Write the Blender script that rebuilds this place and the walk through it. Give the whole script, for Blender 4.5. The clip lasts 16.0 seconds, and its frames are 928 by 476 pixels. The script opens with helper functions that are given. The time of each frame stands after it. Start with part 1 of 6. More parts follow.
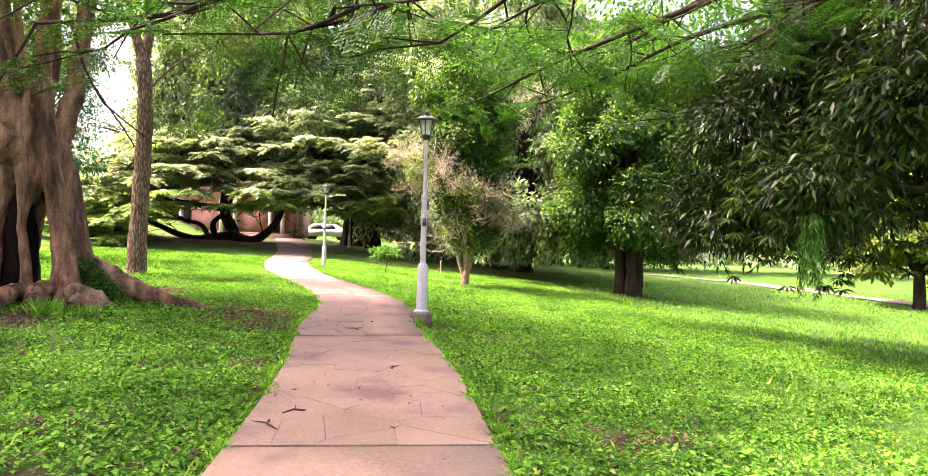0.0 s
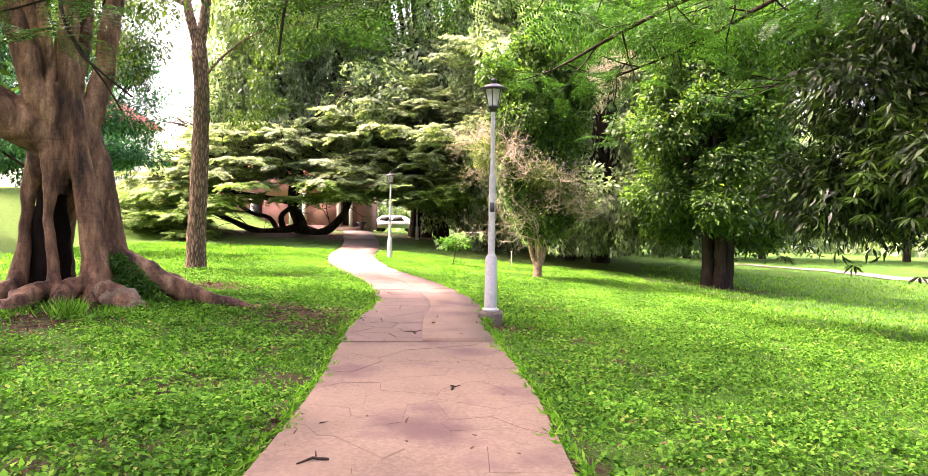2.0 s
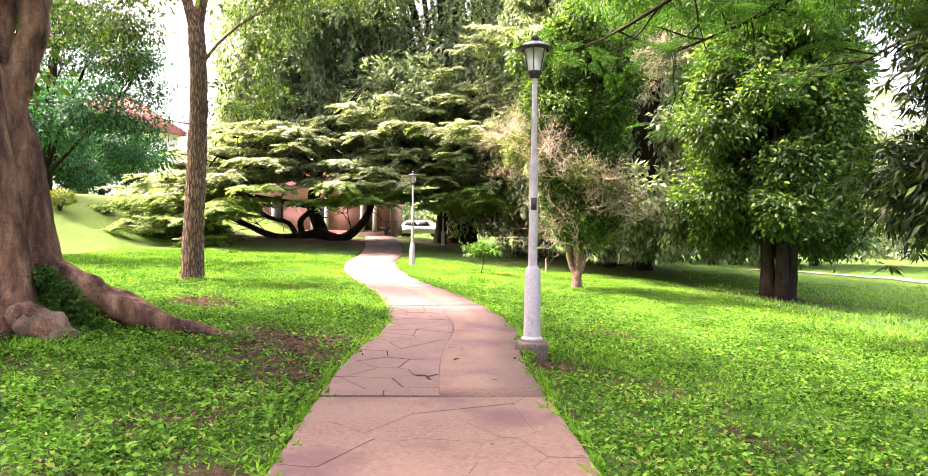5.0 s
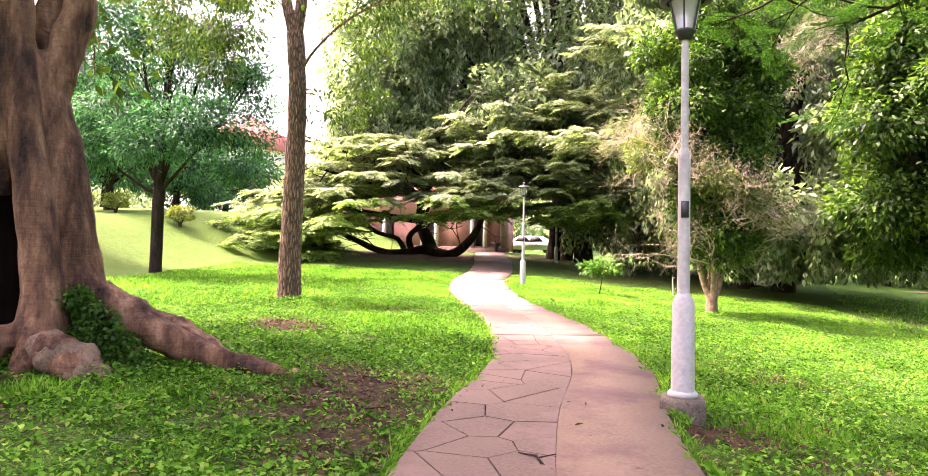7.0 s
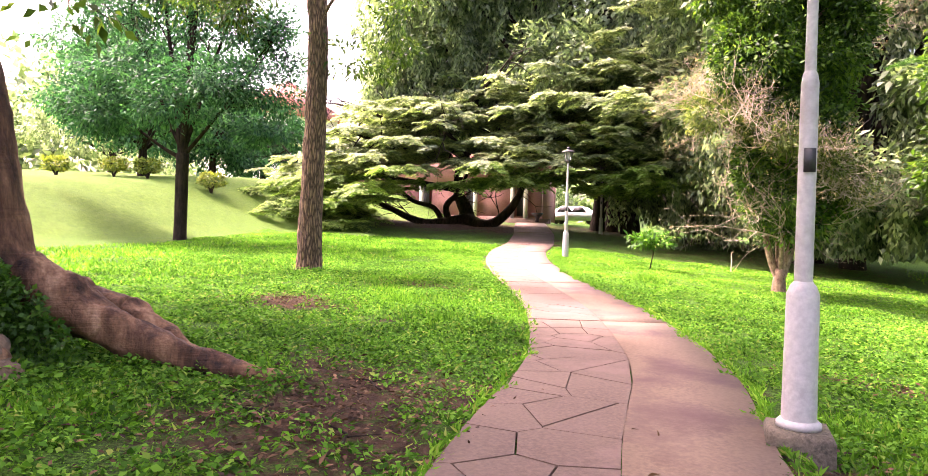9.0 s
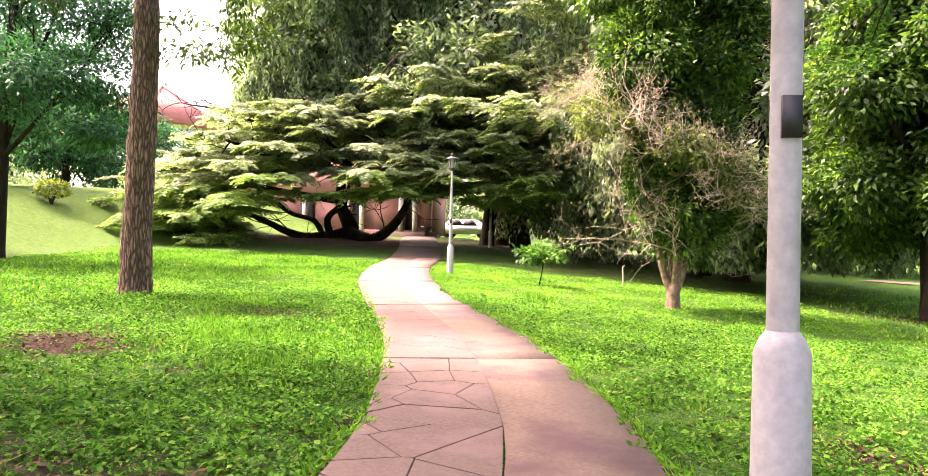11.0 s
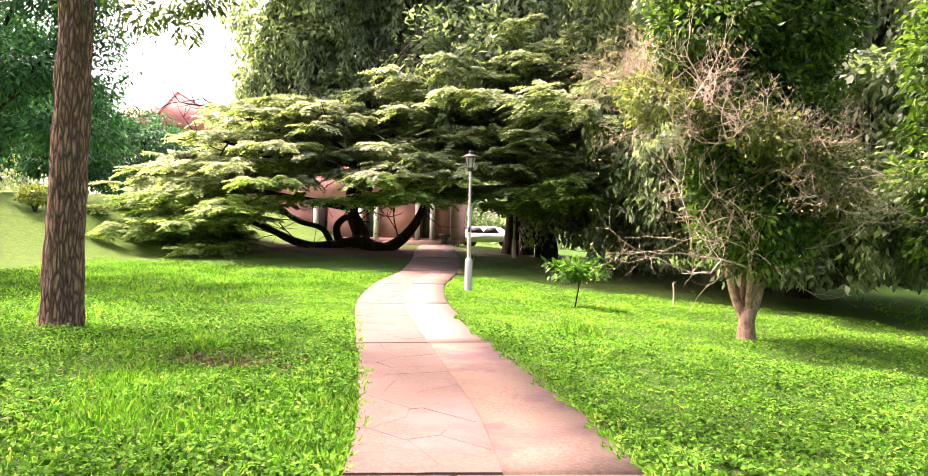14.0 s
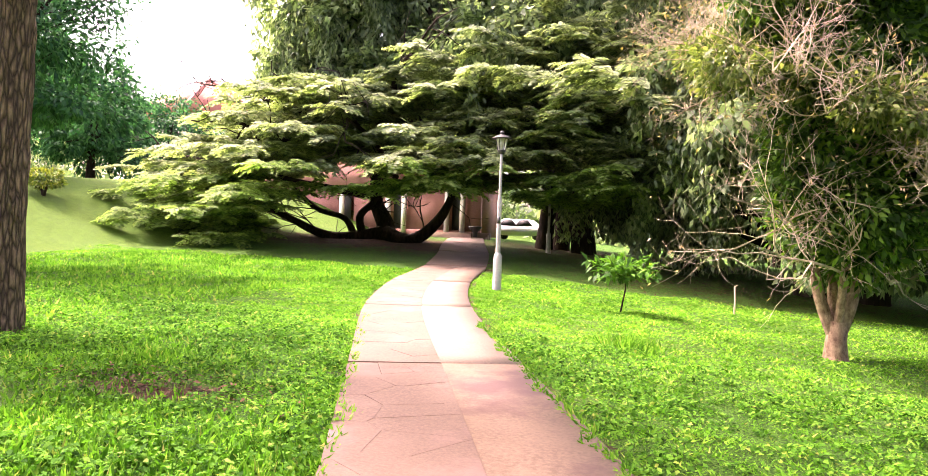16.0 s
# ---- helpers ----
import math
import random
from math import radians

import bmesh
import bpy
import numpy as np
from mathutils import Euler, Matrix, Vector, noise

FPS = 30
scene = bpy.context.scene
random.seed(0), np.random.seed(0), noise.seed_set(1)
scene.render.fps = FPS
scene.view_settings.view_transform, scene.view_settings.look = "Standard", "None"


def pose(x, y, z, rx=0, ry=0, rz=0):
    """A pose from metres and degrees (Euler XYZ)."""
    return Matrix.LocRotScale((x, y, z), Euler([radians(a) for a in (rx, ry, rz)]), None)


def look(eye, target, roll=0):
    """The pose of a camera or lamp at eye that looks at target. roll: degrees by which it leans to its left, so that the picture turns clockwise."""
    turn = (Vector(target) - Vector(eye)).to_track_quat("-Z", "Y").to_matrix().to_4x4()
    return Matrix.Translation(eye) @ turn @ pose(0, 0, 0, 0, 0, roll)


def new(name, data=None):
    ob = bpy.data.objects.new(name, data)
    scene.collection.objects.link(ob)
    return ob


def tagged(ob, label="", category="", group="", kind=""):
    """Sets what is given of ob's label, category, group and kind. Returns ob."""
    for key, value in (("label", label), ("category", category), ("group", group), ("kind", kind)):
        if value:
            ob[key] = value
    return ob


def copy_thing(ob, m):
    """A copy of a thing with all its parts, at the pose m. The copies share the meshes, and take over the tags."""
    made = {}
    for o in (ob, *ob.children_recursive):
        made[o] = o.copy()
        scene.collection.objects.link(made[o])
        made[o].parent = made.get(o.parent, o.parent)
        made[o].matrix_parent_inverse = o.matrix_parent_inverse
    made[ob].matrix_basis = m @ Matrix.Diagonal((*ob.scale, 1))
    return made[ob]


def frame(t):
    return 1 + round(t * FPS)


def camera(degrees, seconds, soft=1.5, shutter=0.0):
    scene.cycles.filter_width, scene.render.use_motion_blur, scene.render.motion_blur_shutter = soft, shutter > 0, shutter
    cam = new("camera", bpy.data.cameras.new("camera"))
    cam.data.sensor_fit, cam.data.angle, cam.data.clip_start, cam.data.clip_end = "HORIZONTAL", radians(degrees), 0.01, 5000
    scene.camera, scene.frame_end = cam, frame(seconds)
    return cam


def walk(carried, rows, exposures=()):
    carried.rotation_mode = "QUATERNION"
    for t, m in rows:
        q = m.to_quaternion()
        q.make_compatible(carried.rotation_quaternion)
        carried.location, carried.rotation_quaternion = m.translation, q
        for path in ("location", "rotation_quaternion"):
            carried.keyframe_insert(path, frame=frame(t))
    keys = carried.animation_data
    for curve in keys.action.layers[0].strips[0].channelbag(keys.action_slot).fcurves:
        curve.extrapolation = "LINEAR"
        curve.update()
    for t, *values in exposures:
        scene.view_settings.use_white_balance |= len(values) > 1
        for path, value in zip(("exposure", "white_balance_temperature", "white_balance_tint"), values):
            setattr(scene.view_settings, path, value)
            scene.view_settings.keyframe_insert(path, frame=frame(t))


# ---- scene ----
cam = camera(68.2, 16.0, soft=0.65)
PATH = [
    (0, (0.547, 1.485, 1.385), (0.451, 3.483, 1.421), 1.5),
    (0.5, (0.521, 1.924, 1.383), (0.321, 3.913, 1.435), 1.9),
    (1, (0.455, 2.393, 1.385), (0.215, 4.378, 1.434), 0.6),
    (1.5, (0.448, 2.82, 1.37), (0.185, 4.803, 1.395), -0.0),
    (2, (0.393, 3.223, 1.352), (0.094, 5.2, 1.358), 0.8),
    (2.5, (0.299, 3.645, 1.363), (-0.004, 5.622, 1.38), 1.1),
    (3, (0.239, 4.054, 1.387), (-0.107, 6.023, 1.43), 1.0),
    (3.5, (0.114, 4.539, 1.367), (-0.231, 6.508, 1.416), 0.6),
    (4, (0.064, 4.947, 1.352), (-0.263, 6.92, 1.387), 0.3),
    (4.2, (0.064, 5.107, 1.36), (-0.28, 7.077, 1.382), 0.4),
    (6.3, (-0.404, 7.163, 1.378), (-0.815, 9.12, 1.403), 0.8),
    (6.5, (-0.427, 7.343, 1.376), (-0.873, 9.292, 1.419), 0.7),
    (7, (-0.551, 7.826, 1.403), (-1.245, 9.701, 1.466), 1.0),
    (7.5, (-0.767, 8.222, 1.415), (-1.777, 9.947, 1.487), 0.5),
    (8, (-0.874, 8.569, 1.408), (-2.077, 10.166, 1.453), 1.0),
    (8.5, (-1.003, 9.071, 1.394), (-2.1, 10.743, 1.383), 1.6),
    (9, (-1.074, 9.536, 1.4), (-1.877, 11.367, 1.374), 1.6),
    (9.5, (-1.147, 10.087, 1.402), (-1.744, 11.996, 1.399), 1.8),
    (9.7, (-1.176, 10.26, 1.392), (-1.713, 12.187, 1.404), 1.7),
    (11.8, (-1.361, 12.58, 1.469), (-1.878, 14.512, 1.494), 1.2),
    (12, (-1.384, 12.767, 1.494), (-1.925, 14.693, 1.521), 1.2),
    (12.5, (-1.658, 13.301, 1.51), (-2.209, 15.224, 1.536), 0.6),
    (13, (-1.779, 13.745, 1.528), (-2.373, 15.655, 1.55), 0.5),
    (13.5, (-1.985, 14.299, 1.538), (-2.603, 16.201, 1.584), 1.1),
    (14, (-2.12, 14.766, 1.585), (-2.698, 16.68, 1.625), 1.1),
    (14.5, (-2.219, 15.302, 1.601), (-2.802, 17.215, 1.616), 1.1),
    (15, (-2.332, 15.788, 1.611), (-2.906, 17.704, 1.616), 1.3),
    (15.5, (-2.467, 16.352, 1.588), (-3.065, 18.26, 1.6), 1.2),
    (16, (-2.669, 16.9, 1.608), (-3.337, 18.785, 1.625), 2.1),
]
EXPOSURES = [(0, 3.1, 6950, 38), (3.5, 3.22, 6950, 42), (7, 3.22, 6950, 46), (8, 3.02, 6950, 50), (9.5, 3.03, 6900, 44), (12, 2.9, 6950, 41), (16, 2.8, 6950, 41)]
walk(cam, [(t, look(eye, target, roll)) for t, eye, target, roll in PATH], EXPOSURES)

# ---- world, sun, exposure ----
SUN_DIR = Vector((-0.97, 0.15, 0.0)).normalized()
SUN_ELEV = radians(57)
world = bpy.data.worlds.new("world")
scene.world = world
world.use_nodes = True
_n = world.node_tree
_sky = _n.nodes.new("ShaderNodeTexSky")
_sky.sky_type = "NISHITA"
_sky.sun_disc = False
_sky.sun_elevation = SUN_ELEV
_sky.sun_rotation = math.atan2(SUN_DIR.x, SUN_DIR.y)
_sky.air_density, _sky.dust_density, _sky.ozone_density = 1.0, 8.0, 0.3
_bg = _n.nodes["Background"]
_n.links.new(_sky.outputs[0], _bg.inputs[0])
_bg.inputs[1].default_value = 0.15
sun = new("sun", bpy.data.lights.new("sun", "SUN"))
sun.data.energy, sun.data.angle, sun.data.color = 2.0, radians(5.0), (1.0, 0.95, 0.88)
sun.matrix_world = look((SUN_DIR.x * 60, SUN_DIR.y * 60, 60 * math.tan(SUN_ELEV)), (0, 0, 0))


# ---- materials ----
def nodes_of(name):
    m = bpy.data.materials.new(name)
    m.use_nodes = True
    t = m.node_tree
    return m, t, t.nodes["Principled BSDF"], t.nodes["Material Output"]


def ramp(t, src, stops):
    r = t.nodes.new("ShaderNodeValToRGB")
    while len(r.color_ramp.elements) < len(stops):
        r.color_ramp.elements.new(0.5)
    for e, (p, c) in zip(r.color_ramp.elements, stops):
        e.position, e.color = p, (*c, 1)
    t.links.new(src, r.inputs[0])
    return r.outputs[0]


def noise_tex(t, scale, detail=4, stretch=None, rough=0.6):
    co = t.nodes.new("ShaderNodeTexCoord").outputs["Object"]
    if stretch:
        mp = t.nodes.new("ShaderNodeMapping")
        mp.inputs["Scale"].default_value = stretch
        t.links.new(co, mp.inputs[0])
        co = mp.outputs[0]
    n = t.nodes.new("ShaderNodeTexNoise")
    n.inputs["Scale"].default_value, n.inputs["Detail"].default_value, n.inputs["Roughness"].default_value = scale, detail, rough
    t.links.new(co, n.inputs["Vector"])
    return n.outputs["Fac"]


def mixed(t, fac, a, b, blend="MIX"):
    m = t.nodes.new("ShaderNodeMix")
    m.data_type, m.blend_type = "RGBA", blend
    for src, k in ((fac, 0), (a, 6), (b, 7)):
        if isinstance(src, (int, float)):
            m.inputs[k].default_value = src
        elif isinstance(src, tuple):
            m.inputs[k].default_value = (*src, 1)
        else:
            t.links.new(src, m.inputs[k])
    return m.outputs[2]


def bumped(t, bsdf, height, strength, dist):
    b = t.nodes.new("ShaderNodeBump")
    b.inputs["Strength"].default_value, b.inputs["Distance"].default_value = strength, dist
    t.links.new(height, b.inputs["Height"])
    t.links.new(b.outputs[0], bsdf.inputs["Normal"])


def surface(name, dark, light, scale=3.0, fine=40.0, rough=0.85, bump=0.4, dist=0.01, stain=None, stretch=None, metal=0.0):
    """Two scales of variation, an optional stain colour, and fine relief."""
    m, t, b, _ = nodes_of(name)
    big, small = noise_tex(t, scale, 5, stretch), noise_tex(t, fine, 4, stretch)
    col = ramp(t, big, [(0.3, dark), (0.7, light)])
    col = mixed(t, ramp(t, small, [(0.35, (0, 0, 0)), (0.75, (1, 1, 1))]), col, tuple(min(1, c * 1.25) for c in light))
    if stain:
        f = ramp(t, noise_tex(t, scale * 0.6, 6), [(0.52, (0, 0, 0)), (0.66, (1, 1, 1))])
        col = mixed(t, f, col, stain)
    t.links.new(col, b.inputs["Base Color"])
    b.inputs["Roughness"].default_value, b.inputs["Metallic"].default_value = rough, metal
    bumped(t, b, small, bump, dist)
    return m


def leaf_mat(name, stops, trans=0.45, rough=0.55, warm=1.3, gloss=0.3):
    """Leaves that differ one from the next and let light through."""
    m, t, b, out = nodes_of(name)
    rnd = t.nodes.new("ShaderNodeNewGeometry").outputs["Random Per Island"]
    col = ramp(t, rnd, stops)
    patch = ramp(t, noise_tex(t, 0.6, 3), [(0.35, (0.62, 0.66, 0.62)), (0.7, (1.25, 1.2, 1.1))])
    col = mixed(t, 1.0, col, patch, "MULTIPLY")
    t.links.new(col, b.inputs["Base Color"])
    b.inputs["Roughness"].default_value = rough
    b.inputs["Specular IOR Level"].default_value = gloss
    tr = t.nodes.new("ShaderNodeBsdfTranslucent")
    t.links.new(mixed(t, 1.0, col, (1.5 * warm, 1.55, 0.7), "MULTIPLY"), tr.inputs[0])
    mx = t.nodes.new("ShaderNodeMixShader")
    mx.inputs[0].default_value = trans
    t.links.new(b.outputs[0], mx.inputs[1])
    t.links.new(tr.outputs[0], mx.inputs[2])
    t.links.new(mx.outputs[0], out.inputs[0])
    return m


def bark_mat(name, dark, light, scale=6.0, stretch=(1, 1, 0.25), bump=0.9, dist=0.03):
    m, t, b, _ = nodes_of(name)
    big, fur = noise_tex(t, 1.3, 4), noise_tex(t, scale, 6, stretch, 0.7)
    col = ramp(t, fur, [(0.32, dark), (0.68, light)])
    col = mixed(t, ramp(t, big, [(0.4, (0, 0, 0)), (0.75, (0.6, 0.6, 0.6))]), col, tuple(c * 0.6 for c in dark))
    t.links.new(col, b.inputs["Base Color"])
    b.inputs["Roughness"].default_value = 0.9
    bumped(t, b, fur, bump, dist)
    return m


def fig_bark():
    """Smooth pinkish-brown bark with fine cross wrinkles, dark streaks and pale scuffs."""
    m, t, b, _ = nodes_of("smooth_brown_fig_bark")
    wrinkle, blotch, grain = noise_tex(t, 3.0, 5, (0.6, 0.6, 9.0), 0.6), noise_tex(t, 3.4, 6, (1, 1, 0.25), 0.7), noise_tex(t, 30.0, 5, None, 0.7)
    col = ramp(t, blotch, [(0.35, (0.010, 0.004, 0.002)), (0.45, (0.080, 0.036, 0.017)), (0.56, (0.22, 0.112, 0.058)), (0.68, (0.42, 0.245, 0.14))])
    col = mixed(t, ramp(t, grain, [(0.42, (0, 0, 0)), (0.75, (0.55, 0.55, 0.55))]), col, (0.075, 0.037, 0.022))
    col = mixed(t, ramp(t, wrinkle, [(0.28, (0.5, 0.5, 0.5)), (0.42, (0, 0, 0))]), col, (0.03, 0.014, 0.008))
    t.links.new(col, b.inputs["Base Color"])
    b.inputs["Roughness"].default_value = 0.75
    b.inputs["Specular IOR Level"].default_value = 0.25
    bumped(t, b, mixed(t, 0.45, wrinkle, grain), 0.9, 0.03)
    return m


def fissured_bark():
    """Deep upright fissures between pale corky ridges."""
    m, t, b, _ = nodes_of("ridged_grey_bark")
    co = t.nodes.new("ShaderNodeTexCoord").outputs["Object"]
    mp = t.nodes.new("ShaderNodeMapping")
    mp.inputs["Scale"].default_value = (19, 19, 3.3)
    t.links.new(co, mp.inputs[0])
    wob = t.nodes.new("ShaderNodeTexNoise")
    wob.inputs["Scale"].default_value = 0.8
    t.links.new(mp.outputs[0], wob.inputs["Vector"])
    vo = t.nodes.new("ShaderNodeTexVoronoi")
    vo.feature = "DISTANCE_TO_EDGE"
    vo.inputs["Scale"].default_value = 1.0
    t.links.new(mixed(t, 0.9, mp.outputs[0], wob.outputs["Color"], "ADD"), vo.inputs["Vector"])
    ridge = ramp(t, vo.outputs["Distance"], [(0.0, (0, 0, 0)), (0.28, (1, 1, 1))])
    grain = noise_tex(t, 30, 5, (1, 1, 0.3), 0.7)
    col = mixed(t, ridge, (0.04, 0.02, 0.011), ramp(t, grain, [(0.3, (0.15, 0.080, 0.045)), (0.7, (0.40, 0.25, 0.155))]))
    t.links.new(col, b.inputs["Base Color"])
    b.inputs["Roughness"].default_value = 0.9
    bumped(t, b, ridge, 1.0, 0.03)
    return m


def ground_mat():
    m, t, b, _ = nodes_of("lawn_ground")
    big, mid, fine = noise_tex(t, 0.35, 5), noise_tex(t, 5.0, 6, None, 0.75), noise_tex(t, 38.0, 4, None, 0.75)
    green = ramp(t, fine, [(0.36, (0.010, 0.026, 0.005)), (0.5, (0.042, 0.12, 0.012)), (0.70, (0.13, 0.28, 0.03))])
    dry = mixed(t, 1.0, ramp(t, fine, [(0.3, (0.035, 0.062, 0.010)), (0.7, (0.18, 0.275, 0.045))]), ramp(t, mid, [(0.35, (0.55, 0.6, 0.5)), (0.65, (1.2, 1.2, 1.1))]), "MULTIPLY")
    lawn = mixed(t, ramp(t, big, [(0.5, (0, 0, 0)), (0.75, (0.6, 0.6, 0.6))]), green, dry)
    parched = t.nodes.new("ShaderNodeAttribute")
    parched.attribute_name = "dry"
    lawn = mixed(t, parched.outputs["Fac"], lawn, dry)
    soil = ramp(t, noise_tex(t, 9.0, 6), [(0.3, (0.022, 0.013, 0.008)), (0.7, (0.11, 0.06, 0.034))])
    at = t.nodes.new("ShaderNodeAttribute")
    at.attribute_name = "soil"
    add = t.nodes.new("ShaderNodeMath")
    add.operation = "MULTIPLY_ADD"
    t.links.new(mid, add.inputs[0])
    add.inputs[1].default_value = 1.5
    t.links.new(at.outputs["Fac"], add.inputs[2])
    half = t.nodes.new("ShaderNodeMath")
    half.operation = "MULTIPLY"
    half.inputs[1].default_value = 0.5
    t.links.new(add.outputs[0], half.inputs[0])
    f = ramp(t, half.outputs[0], [(0.52, (0, 0, 0)), (0.68, (1, 1, 1))])
    t.links.new(mixed(t, f, lawn, soil), b.inputs["Base Color"])
    b.inputs["Roughness"].default_value = 0.95
    b.inputs["Specular IOR Level"].default_value = 0.15
    bumped(t, b, fine, 1.0, 0.05)
    return m


M_GROUND = ground_mat()
M_BLADE = leaf_mat("grass_blade", [(0.0, (0.040, 0.14, 0.013)), (0.5, (0.11, 0.30, 0.024)), (0.93, (0.20, 0.40, 0.045)), (1.0, (0.38, 0.36, 0.12))], 0.35, 0.8, 0.8, 0.08)
M_PATH = surface("old_pink_concrete", (0.096, 0.062, 0.041), (0.148, 0.100, 0.067), 1.4, 30, 0.9, 0.35, 0.006, (0.085, 0.046, 0.040))
M_STONE = surface("dull_red_flagstone", (0.080, 0.050, 0.035), (0.124, 0.080, 0.056), 1.6, 36, 0.85, 0.4, 0.006, (0.175, 0.108, 0.088))
M_NEWCON = surface("pale_new_concrete", (0.122, 0.089, 0.064), (0.170, 0.128, 0.095), 2.0, 40, 0.9, 0.3, 0.005)
M_JOINT = surface("dark_joint_soil", (0.012, 0.009, 0.007), (0.035, 0.024, 0.018), 6, 50, 1.0, 0.6, 0.01)
M_POST = surface("dull_white_painted_steel", (0.34, 0.325, 0.315), (0.40, 0.385, 0.37), 2.5, 25, 0.5, 0.1, 0.002, (0.27, 0.25, 0.235))
M_BLACK = surface("black_painted_iron", (0.010, 0.010, 0.011), (0.03, 0.03, 0.032), 6, 60, 0.45, 0.2, 0.002)
M_PLINTH = surface("mossy_concrete", (0.02, 0.018, 0.012), (0.13, 0.105, 0.075), 5, 40, 0.95, 0.8, 0.01, (0.05, 0.055, 0.03))
M_FIG = fig_bark()
M_RIDGED = fissured_bark()
M_DARKBARK = bark_mat("dark_bark", (0.012, 0.009, 0.007), (0.06, 0.042, 0.032), 6)
# near-black colour stands for the shade deep inside the fig's hollow
M_HOLLOW = bark_mat("hollow_shade_black", (0.003, 0.002, 0.002), (0.016, 0.009, 0.006), 5)
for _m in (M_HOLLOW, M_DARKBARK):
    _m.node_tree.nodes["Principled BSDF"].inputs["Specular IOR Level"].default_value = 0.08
M_DEADBARK = bark_mat("pale_dead_twig", (0.31, 0.245, 0.165), (0.62, 0.51, 0.37), 12)
M_LICHEN = bark_mat("lichen_spotted_bark", (0.10, 0.05, 0.025), (0.46, 0.33, 0.21), 14, (1, 1, 0.6))
M_ROCK = surface("weathered_root_stone", (0.06, 0.036, 0.022), (0.22, 0.14, 0.085), 5, 34, 0.95, 0.9, 0.02, (0.07, 0.06, 0.035))
L_SPREAD = leaf_mat("feathery_yellow_green", [(0, (0.11, 0.15, 0.08)), (0.5, (0.265, 0.325, 0.18)), (1, (0.44, 0.50, 0.30))], 0.5, 0.6, 0.9)
L_BOUGH = leaf_mat("soft_green_bough", [(0, (0.09, 0.15, 0.035)), (0.5, (0.20, 0.31, 0.08)), (1, (0.36, 0.46, 0.16))], 0.5, 0.7, 0.85)
L_VINE = leaf_mat("grey_green_creeper", [(0, (0.07, 0.11, 0.065)), (0.5, (0.23, 0.30, 0.19)), (1, (0.43, 0.50, 0.34))], 0.55, 0.5, 0.86)
L_DARK = leaf_mat("dark_glossy_green", [(0, (0.012, 0.03, 0.006)), (0.6, (0.035, 0.085, 0.012)), (1, (0.10, 0.19, 0.025))], 0.4, 0.4)
# darker than L_DARK: the crown's own shade is put into the leaf colour
L_MANGO = leaf_mat("shaded_mango_green", [(0, (0.006, 0.016, 0.004)), (0.6, (0.020, 0.050, 0.009)), (1, (0.065, 0.13, 0.02))], 0.28, 0.4, 1.0)
L_BLUE = leaf_mat("blue_green_fine", [(0, (0.012, 0.055, 0.028)), (0.5, (0.03, 0.13, 0.06)), (1, (0.08, 0.23, 0.10))], 0.4, 0.6, 0.8)
L_FLAME = leaf_mat("fresh_pinnate_green", [(0, (0.02, 0.08, 0.01)), (0.5, (0.045, 0.15, 0.018)), (1, (0.11, 0.26, 0.035))], 0.42, 0.5, 0.95)
# darker copy of L_FLAME: shade from the canopy above is in the colour
L_FROND = leaf_mat("shaded_pinnate_green", [(0, (0.008, 0.035, 0.006)), (0.6, (0.022, 0.085, 0.012)), (0.92, (0.06, 0.17, 0.025)), (1, (0.12, 0.28, 0.04))], 0.3, 0.5, 0.9)
L_FIG = leaf_mat("fig_green", [(0, (0.015, 0.05, 0.010)), (0.6, (0.04, 0.11, 0.02)), (1, (0.09, 0.19, 0.03))], 0.4, 0.4)
L_MID = leaf_mat("mid_green", [(0, (0.015, 0.045, 0.008)), (0.55, (0.05, 0.13, 0.018)), (1, (0.14, 0.27, 0.035))], 0.4, 0.5, 1.0)
L_YELL = leaf_mat("yellow_green", [(0, (0.05, 0.10, 0.012)), (0.5, (0.12, 0.21, 0.03)), (1, (0.24, 0.33, 0.06))], 0.45)
L_OLIVE = leaf_mat("olive_green", [(0, (0.05, 0.085, 0.02)), (0.5, (0.13, 0.19, 0.05)), (1, (0.27, 0.32, 0.11))], 0.42, 0.6, 1.0)
L_DRYLEAF = leaf_mat("withered_straw", [(0, (0.22, 0.20, 0.07)), (0.5, (0.42, 0.34, 0.17)), (1, (0.60, 0.46, 0.34))], 0.3, 0.8, 1.0)
L_LITTER = leaf_mat("dry_fallen_leaf", [(0, (0.03, 0.015, 0.008)), (0.5, (0.10, 0.05, 0.026)), (1, (0.22, 0.125, 0.07))], 0.1, 0.9, 1.0)


